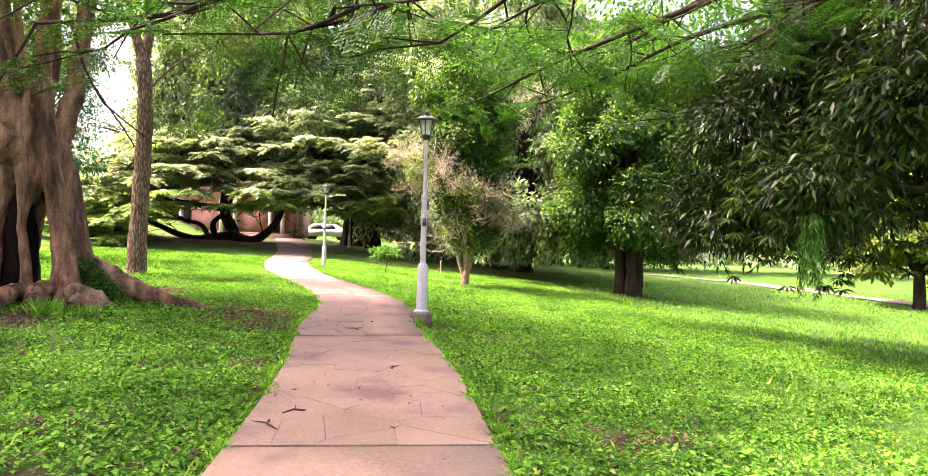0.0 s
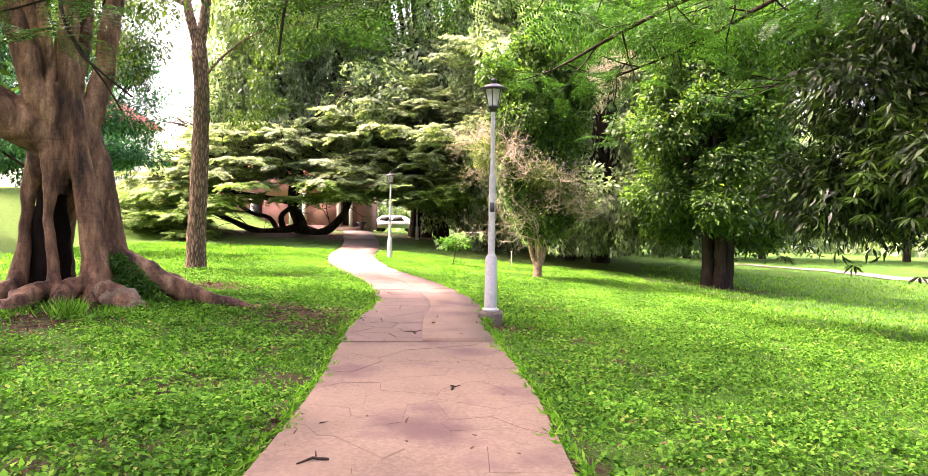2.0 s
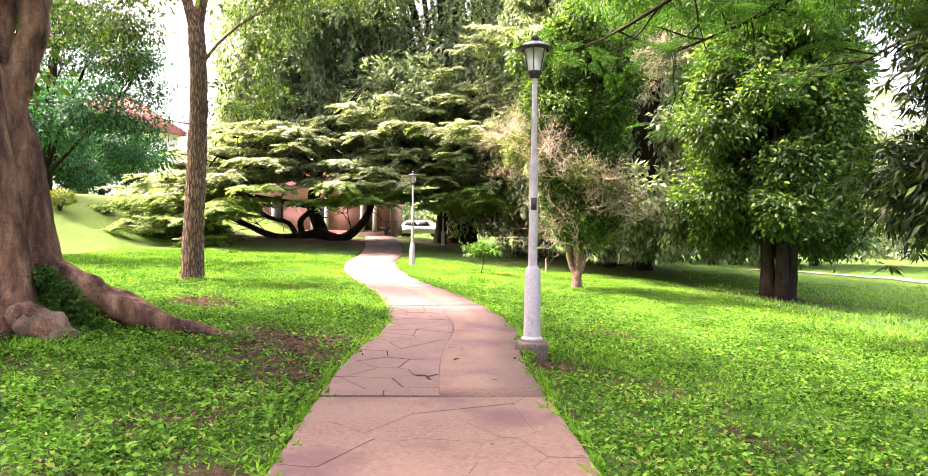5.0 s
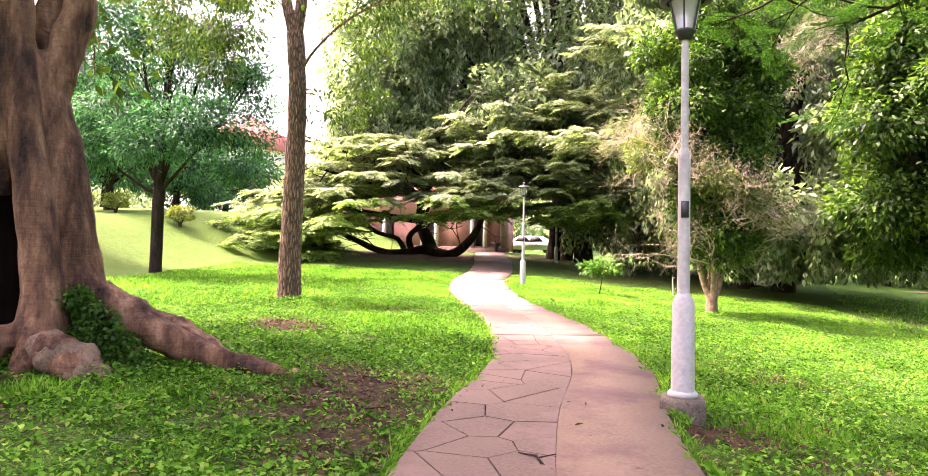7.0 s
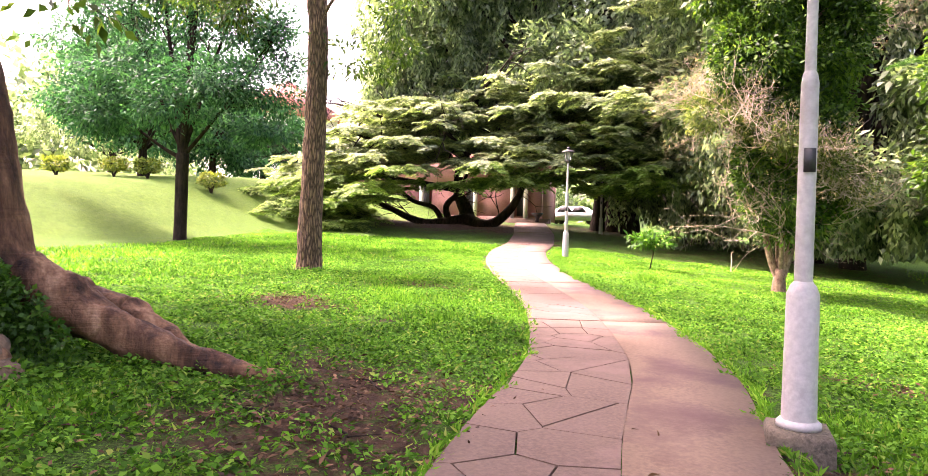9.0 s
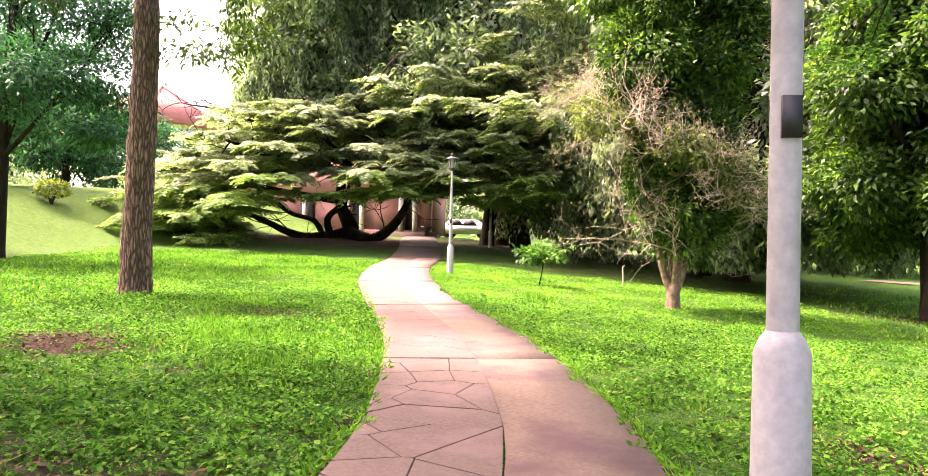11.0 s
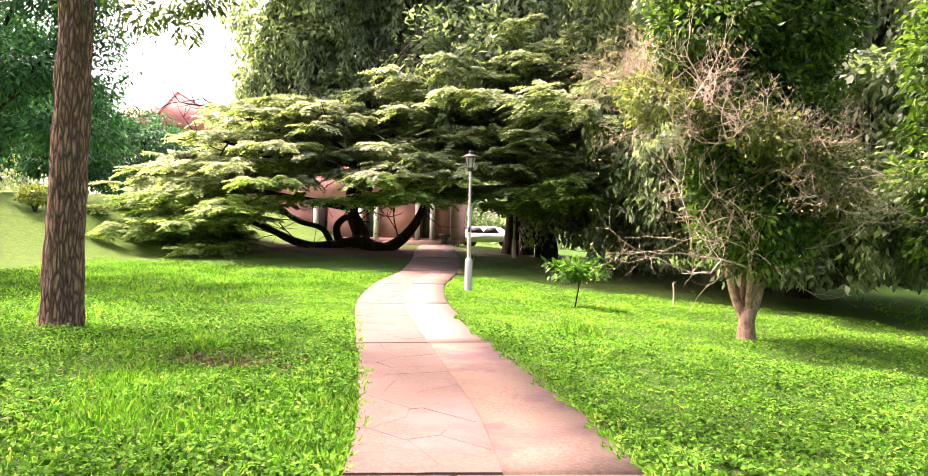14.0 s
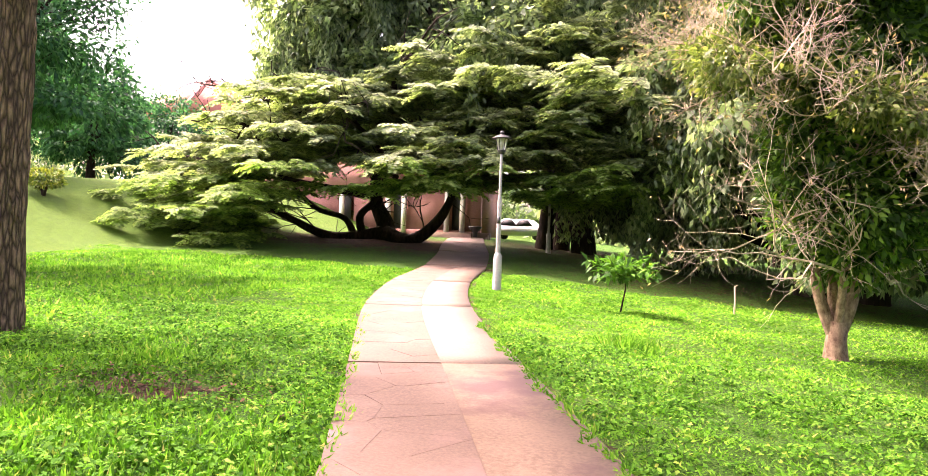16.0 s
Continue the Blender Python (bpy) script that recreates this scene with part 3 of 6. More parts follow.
def fig_tree():
    rng = np.random.default_rng(5)
    C = np.array([-6.95, 12.95, 0.0])
    g = float(land(C[0], C[1]))
    V, R = np.array([-0.6, 0.8, 0]), np.array([0.8, 0.6, 0])

    def P(r, v, z):
        return C + R * r + V * v + np.array([0, 0, z])

    def wood(b, rows, k, seed, lump=0.05, sides=20):
        q = spline([(*P(a, v, z), r) for a, v, z, r in rows], k)
        p, rad = np.vstack([q[:1, :3] + (q[:1, :3] - q[1:2, :3]) * 0.2, q[:, :3]]), np.concatenate([[0.006], q[:, 3]])
        add_tube(b, p, rad, sides, lump, seed)
        return q

    ob = thing("fig_tree", (C[0], C[1], g), "huge old fig tree with fluted brown trunk and spreading roots", "tree")
    # rows: across, away, height, radius
    ribs = [
        [(0.11, -0.5, -0.1, 0.30), (0.09, -0.5, 0.16, 0.27), (0.07, -0.46, 0.61, 0.25), (0.05, -0.42, 0.95, 0.192), (-0.02, -0.36, 1.53, 0.182), (-0.12, -0.3, 2.13, 0.166), (-0.21, -0.24, 2.55, 0.162), (-0.29, -0.18, 2.99, 0.17), (-0.33, -0.12, 3.43, 0.165), (-0.39, -0.1, 3.81, 0.16)],
        [(0.42, -0.02, -0.1, 0.44), (0.36, -0.02, 0.32, 0.368), (0.27, 0, 0.81, 0.308), (0.2, 0.02, 1.3, 0.266), (0.12, 0.04, 1.79, 0.255), (0.03, 0.06, 2.29, 0.25), (-0.07, 0.08, 2.74, 0.238), (-0.22, 0.1, 3.12, 0.239), (-0.3, 0.1, 3.43, 0.208)],
        [(0.04, 0.0, 0.8, 0.13), (0.03, 0.0, 1.12, 0.12), (0.0, 0.0, 1.66, 0.11), (-0.07, -0.02, 2.21, 0.115), (-0.14, -0.03, 2.64, 0.13), (-0.23, -0.02, 3.08, 0.15)],
        [(-0.45, -0.44, 0.1, 0.14), (-0.46, -0.42, 0.42, 0.118), (-0.49, -0.38, 0.71, 0.095), (-0.52, -0.34, 1.05, 0.080), (-0.57, -0.3, 1.41, 0.071), (-0.58, -0.26, 1.82, 0.078), (-0.55, -0.2, 2.19, 0.132), (-0.52, -0.12, 2.57, 0.195), (-0.51, -0.06, 2.89, 0.246)],
        [(-1.08, 0.25, -0.1, 0.27), (-1.05, 0.25, 0.26, 0.22), (-1.0, 0.28, 0.63, 0.16), (-0.94, 0.3, 1.08, 0.109), (-0.9, 0.3, 1.53, 0.09), (-0.87, 0.28, 1.98, 0.109), (-0.75, 0.2, 2.36, 0.204), (-0.63, 0.1, 2.67, 0.264), (-0.52, 0.05, 2.97, 0.281), (-0.44, 0, 3.34, 0.249)],
        [(-0.46, -0.12, 1.96, 0.10), (-0.44, -0.12, 2.26, 0.16), (-0.43, -0.12, 2.57, 0.183), (-0.46, -0.1, 2.88, 0.184)],
        [(-0.45, 0.95, -0.1, 0.35), (-0.5, 0.85, 0.45, 0.30), (-0.55, 0.8, 1.0, 0.27), (-0.51, 0.7, 1.55, 0.271), (-0.44, 0.5, 2.08, 0.265), (-0.38, 0.3, 2.51, 0.258), (-0.38, 0.15, 3.0, 0.25)],
    ]
    roots = [
        [(0.43, -0.05, 0.90, 0.245), (0.78, -0.12, 0.72, 0.2), (1.14, -0.22, 0.53, 0.167), (1.57, -0.36, 0.36, 0.129), (1.99, -0.5, 0.26, 0.097), (2.39, -0.6, 0.18, 0.062), (2.7, -0.7, 0.05, 0.05)],
        [(0.47, 0.3, 0.85, 0.161), (0.79, 0.32, 0.70, 0.142), (1.13, 0.2, 0.58, 0.165), (1.4, 0.05, 0.46, 0.124), (1.73, -0.1, 0.30, 0.091), (2.1, -0.15, 0.12, 0.07)],
        [(-0.99, 0.2, 0.50, 0.19), (-1.31, 0.15, 0.38, 0.176), (-1.69, 0.05, 0.30, 0.18), (-2.07, -0.05, 0.22, 0.177), (-2.48, -0.15, 0.15, 0.181), (-2.99, -0.2, 0.08, 0.18), (-3.54, -0.25, -0.1, 0.119)],
        [(-0.48, -0.4, 0.57, 0.118), (-0.66, -0.55, 0.52, 0.138), (-0.86, -0.72, 0.43, 0.155), (-0.98, -0.9, 0.31, 0.161), (-1.03, -1.05, 0.15, 0.157), (-1.08, -1.15, -0.05, 0.103)],
        [(-0.11, -0.5, 0.62, 0.115), (-0.3, -0.6, 0.56, 0.145), (-0.37, -0.78, 0.40, 0.16), (-0.39, -0.95, 0.2, 0.145), (-0.44, -1.1, -0.05, 0.114)],
        [(0.02, -0.6, 0.71, 0.09), (0.0, -0.7, 0.47, 0.09), (-0.03, -0.8, 0.27, 0.085), (-0.11, -0.85, 0.02, 0.07)],
        [(0.1, -0.62, 0.50, 0.19), (0.34, -0.74, 0.40, 0.20), (0.56, -0.86, 0.29, 0.168), (0.68, -0.95, 0.1, 0.133), (0.72, -1.0, -0.05, 0.079)],
        [(0.1, 0.7, 0.5, 0.25), (0.6, 1.4, 0.3, 0.2), (1.0, 2.2, 0.1, 0.15), (1.2, 2.8, -0.1, 0.1)],
        [(-0.8, 0.7, 0.5, 0.25), (-1.4, 1.4, 0.25, 0.2), (-2.0, 2.2, 0.0, 0.15)],
    ]
    limbs = [
        [(-0.53, 0, 2.78, 0.31), (-0.81, 0, 2.93, 0.33), (-1.15, -0.02, 3.13, 0.32), (-1.51, -0.05, 3.31, 0.305), (-1.89, -0.1, 3.48, 0.282), (-2.32, -0.1, 3.62, 0.246), (-2.92, -0.05, 3.75, 0.229), (-3.79, 0.1, 4.01, 0.209), (-5.18, 0.4, 4.56, 0.178), (-6.8, 0.8, 5.8, 0.13)],
        [(-1.70, -0.05, 3.40, 0.19), (-1.84, -0.08, 3.52, 0.185), (-1.99, -0.1, 3.75, 0.16), (-2.15, -0.1, 3.96, 0.141), (-2.48, 0, 4.5, 0.125), (-2.9, 0.3, 5.54, 0.111), (-3.2, 0.6, 7.2, 0.08)],
        [(-0.51, -0.05, 2.95, 0.27), (-0.71, -0.1, 3.31, 0.221), (-0.83, -0.12, 3.67, 0.19), (-0.9, -0.12, 3.98, 0.184), (-1.09, 0, 4.58, 0.169), (-1.47, 0.3, 5.83, 0.144), (-1.7, 0.5, 7.6, 0.1)],
        [(-0.33, -0.12, 3.2, 0.17), (-0.34, -0.12, 3.49, 0.168), (-0.37, -0.12, 3.86, 0.165), (-0.39, -0.12, 4.23, 0.153), (-0.34, -0.2, 4.93, 0.134), (-0.21, -0.5, 5.79, 0.115), (0.0, -1.2, 8.0, 0.09)],
        [(-0.15, 0.1, 2.86, 0.189), (-0.05, 0.12, 3.19, 0.177), (0.04, 0.14, 3.58, 0.171), (0.13, 0.16, 3.97, 0.172), (0.18, 0.2, 4.44, 0.16), (0.28, 0.4, 5.39, 0.145), (0.56, 0.8, 6.73, 0.125), (1.2, 1.2, 8.5, 0.09)],
        [(-0.33, 0.25, 3.1, 0.174), (-0.31, 0.4, 3.72, 0.145), (-0.24, 0.55, 4.1, 0.134), (-0.16, 0.8, 4.75, 0.125), (-0.18, 1.3, 6.01, 0.111), (0.0, 2.0, 8.0, 0.08)],
        [(-0.70, 0.25, 2.95, 0.2), (-0.79, 0.5, 3.81, 0.166), (-0.84, 0.7, 4.49, 0.157), (-1.03, 1.2, 5.79, 0.146), (-1.2, 2.0, 8.0, 0.1)],
        [(-0.49, -0.2, 3.05, 0.11), (-0.54, -0.22, 3.4, 0.09), (-0.61, -0.2, 3.62, 0.079), (-0.58, -0.18, 3.84, 0.085), (-0.65, -0.2, 4.19, 0.079), (-0.74, -0.3, 4.88, 0.066), (-0.8, -0.5, 6.2, 0.05)],
        # added limb above the view, to carry the shading leaf masses
        [(-1.40, 0.25, 5.6, 0.12), (-1.47, 0.2, 5.9, 0.12), (-1.9, -0.8, 7.0, 0.11), (-3.6, -3.0, 8.0, 0.09), (-6.0, -5.2, 8.4, 0.06)],
    ]
    b = Build()
    for i, rb in enumerate(ribs):
        wood(b, rb, 44, 20 + i, 0.035, 24)
    for i, rb in enumerate(limbs[:8]):
        wood(b, rb[:3], 12, 120 + i, 0.03, 20)
    for i, rb in enumerate(roots):
        wood(b, rb[:3], 14, 140 + i, 0.06, 16)
    roughen(b, 0.028, 3.2)
    fused(part("trunk", b, M_FIG, ob, "fluted brown trunk with dark hollow", smooth=True), 0.021, 2)
    # back wall of the hollow, with the shade painted into its colour
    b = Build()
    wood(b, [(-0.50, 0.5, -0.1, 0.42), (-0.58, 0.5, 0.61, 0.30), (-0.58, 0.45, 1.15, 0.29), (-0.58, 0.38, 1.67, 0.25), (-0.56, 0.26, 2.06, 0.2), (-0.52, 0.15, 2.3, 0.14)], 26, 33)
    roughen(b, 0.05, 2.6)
    part("hollow", b, M_HOLLOW, ob, "back of the hollow, its shade put in as near-black colour", smooth=True)
    for i, rb in enumerate(roots):
        b = Build()
        wood(b, rb, 40, 40 + i, 0.10, 18)
        roughen(b, 0.055, 5.0)
        part("root", b, M_ROCK if i == 6 else M_FIG, ob, "pale weathered root knob" if i == 6 else "", smooth=True)
    crown, tips = Build(), []
    for i, rb in enumerate(limbs):
        b = Build()
        q = wood(b, rb[1:], 26, 60 + i, 0.05, 16)[:, :3]
        r = rb[0][3]
        roughen(b, 0.028, 3.2)
        d = q[-1] - q[-3]
        for k in range(3):
            twigs(b, rng, q[-1 - 2 * k], d + rng.normal(0, 0.5, 3), 2.2, r * 0.4, 3, 0.55, (2, 3), tips, 6)
        part("limb", b, M_FIG, ob, smooth=True)
    for p in tips:
        blob_leaves(crown, rng, p, (1.0, 1.0, 0.7), 34, 0.22, 0.11, 0.5, 0.2)
    # leaf masses; the far-out ones are unseen, added to shade lawn and roots
    for a, v, z, r, k in [(-3, 0, 9, 3.4, 1100), (0, 2, 10.5, 3.6, 900), (2.5, 0, 9.0, 3.2, 900), (0, -2.5, 9.5, 3.2, 900), (-6.5, 1, 8, 3.0, 1500), (-1, 4.6, 9, 3, 2300), (-2.2, 6.2, 8.6, 2.8, 2100), (-4, 4.2, 9, 2.8, 1400), (4.4, 2.5, 8.8, 2.6, 900), (3.4, -3.2, 8.2, 2.4, 900), (0.6, 3.4, 9.4, 2.4, 1000), (2.2, 4.4, 9.8, 2.2, 800), (3.2, 2.6, 9.6, 2.0, 600), (-7.0, 5.0, 8.6, 3.0, 4200), (-8.6, 3.0, 8.0, 3.0, 4200), (-9.2, 6.6, 8.2, 3.0, 3600), (-6.0, -5.0, 8.6, 3.0, 3600), (-4.2, -6.4, 8.8, 2.8, 3000), (-7.4, -2.4, 8.4, 2.8, 3000), (-6.4, -8.0, 8.8, 2.8, 3000)]:
        blob_leaves(crown, rng, P(a, v, z), (r, r, r * 0.6), k, 0.24, 0.12, 0.4, 0.45, 0.6, 0.16)
    part("crown", crown, L_FIG, ob, "dark green leaves overhead, with unseen masses added for shade")
    sp = []
    for k in range(44):
        t = k / 43
        a, h = 0.30 + 0.62 * t + 0.10 * math.sin(k * 2.2), 1.0 - 0.78 * t + 0.08 * math.sin(k * 3.1)
        sp.append((P(a, -0.42 - 0.1 * t + 0.05 * math.cos(k * 1.7), h), 0.085))
        sp.append((P(a - 0.12 + 0.2 * math.sin(k * 1.1), -0.52 - 0.12 * t, max(0.2, h * 0.62)), 0.10))
    c = thing("ivy", tuple(P(1.0, 0, g)), "dark green creeper on the fig tree's foot", "creeper", kind="stuff")
    part("leaves", ivy_patch(rng, sp, 70, 0.05), L_FLAME, c)


def slim_tree():
    rng = np.random.default_rng(8)
    x, y = -11.02, 23.05
    g = float(land(x, y))
    ob = thing("slim_tree", (x, y, g), "tall straight tree with deeply ridged grey-brown bark", "tree")
    b = Build()
    q = spline([(x, y, g - 0.15, 0.36), (x, y, g + 0.15, 0.31), (x + 0.0, y, g + 1.2, 0.275), (x + 0.08, y, g + 3.5, 0.25), (x + 0.10, y, g + 5.5, 0.225), (x - 0.02, y, g + 7.0, 0.22)], 46)
    add_tube(b, q[:, :3], q[:, 3], 48, 0.02, 3, 0.03, 15)
    roughen(b, 0.03, 3.0)
    part("trunk", b, M_RIDGED, ob, smooth=True)
    crown, tips = Build(), []
    for i, (pts, r) in enumerate([([(x, y, g + 6.8), (x - 0.35, y, g + 8.0), (x - 0.9, y + 0.3, g + 9.6), (x - 1.3, y, g + 12)], 0.17), ([(x, y, g + 6.8), (x + 0.2, y, g + 8.2), (x + 0.25, y, g + 10), (x + 0.6, y, g + 12.5)], 0.18),
                                  ([(x + 0.15, y, g + 5.9), (x + 0.7, y - 0.2, g + 6.4), (x + 1.6, y - 0.3, g + 7.0), (x + 2.6, y - 0.2, g + 7.5)], 0.045),
                                  ([(x - 0.5, y, g + 8.3), (x - 1.6, y - 0.4, g + 8.8), (x - 3.0, y - 0.6, g + 8.9)], 0.08), ([(x + 0.2, y, g + 8.6), (x + 1.6, y + 0.5, g + 9.2), (x + 3.0, y + 0.8, g + 9.0)], 0.08)]):
        p = spline(pts, 9)
        b = Build()
        add_tube(b, p, r * np.linspace(1, 0.5, 9), 9, 0.06, i)
        for k in range(3):
            twigs(b, rng, p[-1 - k], p[-1] - p[-3] + rng.normal(0, 0.4, 3), 1.4, max(0.02, r * 0.35), 2, 0.6, (2, 3), tips, 5)
        part("limb", b, M_RIDGED, ob, smooth=True)
    for p in tips:
        blob_leaves(crown, rng, p, (0.8, 0.8, 0.5), 90, 0.16, 0.06, 0.7, 0.2)
    for cx, cy, cz, r, k in [(-14.1, 23.0, 7.5, 1.0, 1100), (-15.0, 23.0, 8.4, 1.0, 1000), (-13.2, 22.8, 8.6, 0.9, 800), (-8.4, 22.9, 7.7, 0.9, 700), (-8.9, 23.4, 6.3, 0.7, 300), (-9.4, 23.5, 5.4, 0.5, 160), (-9.0, 23.2, 8.8, 1.0, 500), (-10.3, 23.3, 5.4, 0.7, 260), (-9.7, 23.4, 5.0, 0.55, 240), (-9.1, 23.6, 5.9, 0.6, 260), (-8.7, 23.3, 5.3, 0.4, 110), (-12.4, 22.2, 7.2, 0.8, 1100), (-12.9, 22.4, 6.4, 0.55, 450), (-12.0, 22.3, 8.2, 0.8, 900)]:
        blob_leaves(crown, rng, (cx, cy, cz), (r, r, r * 0.6), k, 0.15, 0.05, 0.7, 0.1, 0.5, 0.25)
    part("crown", crown, L_FIG, ob)


def left_tree():
    rng = np.random.default_rng(11)
    x, y = -21.0, 28.65
    g = float(land(x, y))
    ob = thing("slender_tree", (x, y, g), "slender dark-trunked tree with feathery blue-green foliage", "tree")
    b, tips = Build(), []
    q = spline([(x, y, g - 0.1, 0.3), (x, y, g + 0.3, 0.24), (x + 0.05, y, g + 3.2, 0.22)], 9)
    add_tube(b, q[:, :3], q[:, 3], 14, 0.06, 4)
    part("trunk", b, M_DARKBARK, ob, smooth=True)
    for i, (dx, dy, z, r) in enumerate([(-1.4, 0.3, 9.5, 0.15), (0.9, -0.2, 9.8, 0.17), (0.1, 0.5, 12.0, 0.16), (-3.6, -0.5, 5.2, 0.09), (3.4, 0.4, 6.6, 0.09), (2.0, 0.8, 9.6, 0.10), (-2.6, 0, 8.2, 0.1)]):
        p = spline([(x + 0.05, y, g + 2.7 + 0.1 * i), (x + 0.3 * dx, y + 0.3 * dy, g + 2.7 + (z - 2.7) * 0.35), (x + dx, y + dy, g + z)], 9)
        b = Build()
        add_tube(b, p, r * np.linspace(1, 0.35, 9), 8, 0.06, i)
        for k in range(4):
            twigs(b, rng, p[-1 - k], p[-1] - p[-3] + rng.normal(0, 0.5, 3), 1.3, 0.04, 2, 0.7, (2, 3), tips, 4)
        part("limb", b, M_DARKBARK, ob, smooth=True)
    crown = Build()
    for p in tips:
        blob_leaves(crown, rng, p, (0.7, 0.7, 0.4), 60, 0.16, 0.06, 0.3, 0.2)
    for dx, dy, z, r in [(-4.3, 0, 6.8, 1.7), (-3.2, -1, 5.2, 1.6), (-4.8, 1, 9, 1.6), (-2.6, 0.4, 10.6, 1.6), (0.6, 0.5, 12.4, 1.8), (2.2, -1, 5.4, 1.7), (3.1, 0.4, 5.6, 1.5), (3.7, 0.6, 4.0, 1.2), (1.2, -1.6, 4.7, 1.4),
                         (-1.0, -1.3, 6.2, 1.5), (-2.0, -1.6, 4.6, 1.2), (-5.2, 0.3, 5.0, 1.2), (3.2, 0.6, 7.6, 1.3), (0.5, 1.8, 7.5, 1.5), (2.6, 0, 11, 1.3), (-3.6, 0.4, 12.2, 1.6), (-6.0, 1, 7.4, 1.2), (-6.8, 0.5, 5.8, 1.5), (-7.2, 1, 8.6, 1.6), (-5.8, 1, 10.6, 1.6), (1.6, 0.3, 8.8, 1.3), (-0.8, 0.6, 9.4, 1.4)]:
        blob_leaves(crown, rng, (x + dx, y + dy, g + z), (r, r, r * 0.55), 1750, 0.20, 0.07, 0.3, 0.15, 0.8, 0.2)
    part("crown", crown, L_BLUE, ob, "feathery blue-green crown")


def dead_tree():
    rng = np.random.default_rng(21)
    x, y = -0.7, 29.1
    g = float(land(x, y))
    ob = thing("half_dead_tree", (x, y, g), "small half-dead tree with bare pale twigs and some green", "tree")
    b = Build()
    add_tube(b, [(x, y, g - 0.1), (x, y, g + 0.05), (x, y, g + 0.3), (x + 0.02, y, g + 0.6)], [0.23, 0.175, 0.15, 0.14], 12, 0.1, 3)
    tips, stems = [], [(-0.36, 0, 1.5, 0.10), (0.30, 0.05, 1.6, 0.12), (-0.05, 0.3, 1.6, 0.09), (0.05, -0.25, 1.5, 0.07)]
    for dx, dy, z, r in stems:
        add_tube(b, spline([(x + 0.12 * dx, y, g + 0.4), (x + dx * 0.65, y + dy * 0.6, g + 0.9), (x + dx, y + dy, g + z)], 6), r * np.linspace(1, 0.8, 6), 9, 0.08, 5)
    part("trunk", b, M_LICHEN, ob, "forked lichen-spotted trunk", smooth=True)
    for i in range(30):  # bare boughs that start low and fan out
        a = i * 2.399 + rng.normal(0, 0.2)
        el = rng.uniform(0.40, 1.3)
        dx, dy, z, r = stems[i % 4]
        d = np.array([math.cos(a) * math.cos(el), math.sin(a) * math.cos(el), math.sin(el) + 0.1])
        b = Build()
        twigs(b, rng, (x + dx, y + dy, g + z - 0.25 * rng.random()), d, rng.uniform(0.9, 1.7), 0.025, 4, 0.62, (2, 3), tips, 5, 0.10)
        part("limb", b, M_DEADBARK, ob, smooth=True)
    for i in range(64):  # a cage of pale dead twigs round the green middle
        a = i * 2.399 + rng.normal(0, 0.25)
        z = 2.0 + 6.0 * ((i * 0.618) % 1.0)
        q = (0.8 + 0.20 * z) * rng.uniform(0.75, 1.1)
        ca, sa = math.cos(a), math.sin(a)
        d = np.array([ca, sa, rng.uniform(-0.25, 0.8)])
        b = Build()
        add_tube(b, [(x + 0.1 * ca, y + 0.1 * sa, g + max(1.3, z - 1.3)), (x + 0.5 * q * ca, y + 0.5 * q * sa, g + z - 0.35), (x + q * ca, y + q * sa, g + z)], [0.026, 0.024, 0.02], 5, 0.05, i)
        twigs(b, rng, (x + q * ca, y + q * sa, g + z), d, rng.uniform(0.5, 0.95), 0.021, 4, 0.66, (2, 4), tips, 4, 0.1)
        part("limb", b, M_DEADBARK, ob, smooth=True)
    crown, skirt = Build(), Build()
    for i in range(80):  # the living middle widens upwards
        z = 1.95 + 6.9 * ((i + 0.5) / 80) ** 1.1
        a, q = i * 2.399 + rng.normal(0, 0.3), (0.35 + 0.20 * z) * rng.uniform(0.1, 1.0)
        r = rng.uniform(0.42, 0.75)
        blob_leaves(crown, rng, (x + q * math.cos(a), y + q * math.sin(a), g + z), (r, r, r * 0.9), int(2300 * r), 0.15, 0.07, 0.3, 0.1, 0.5, 0.22)
    part("crown", crown, L_MID, ob, "dense green leaves up the middle")
    for i in range(44):
        a, z = i * 2.399 + 1.0, 1.8 + 4.8 * ((i * 0.618) % 1.0)
        q, r = (0.7 + 0.30 * z) * rng.uniform(0.7, 1.1), rng.uniform(0.3, 0.6)
        blob_leaves(skirt, rng, (x + q * math.cos(a), y + q * math.sin(a), g + z), (r, r, r * 0.7), int(1000 * r), 0.12, 0.05, 0.4, 0.1, 0.5, 0.22)
    part("skirt", skirt, L_OLIVE, ob, "thin olive outer leaves")
    dry = Build()
    t = np.array(tips)
    pick = t[rng.integers(0, len(t), 2600)] + rng.normal(0, 0.10, (2600, 3))
    add_leaves(dry, pick, rng.normal(size=(2600, 3)), rng.normal(size=(2600, 3)), 0.06 + 0.05 * rng.random(2600), 0.02 + 0.014 * rng.random(2600))
    part("dry_leaves", dry, L_DRYLEAF, ob, "withered straw-coloured leaves")


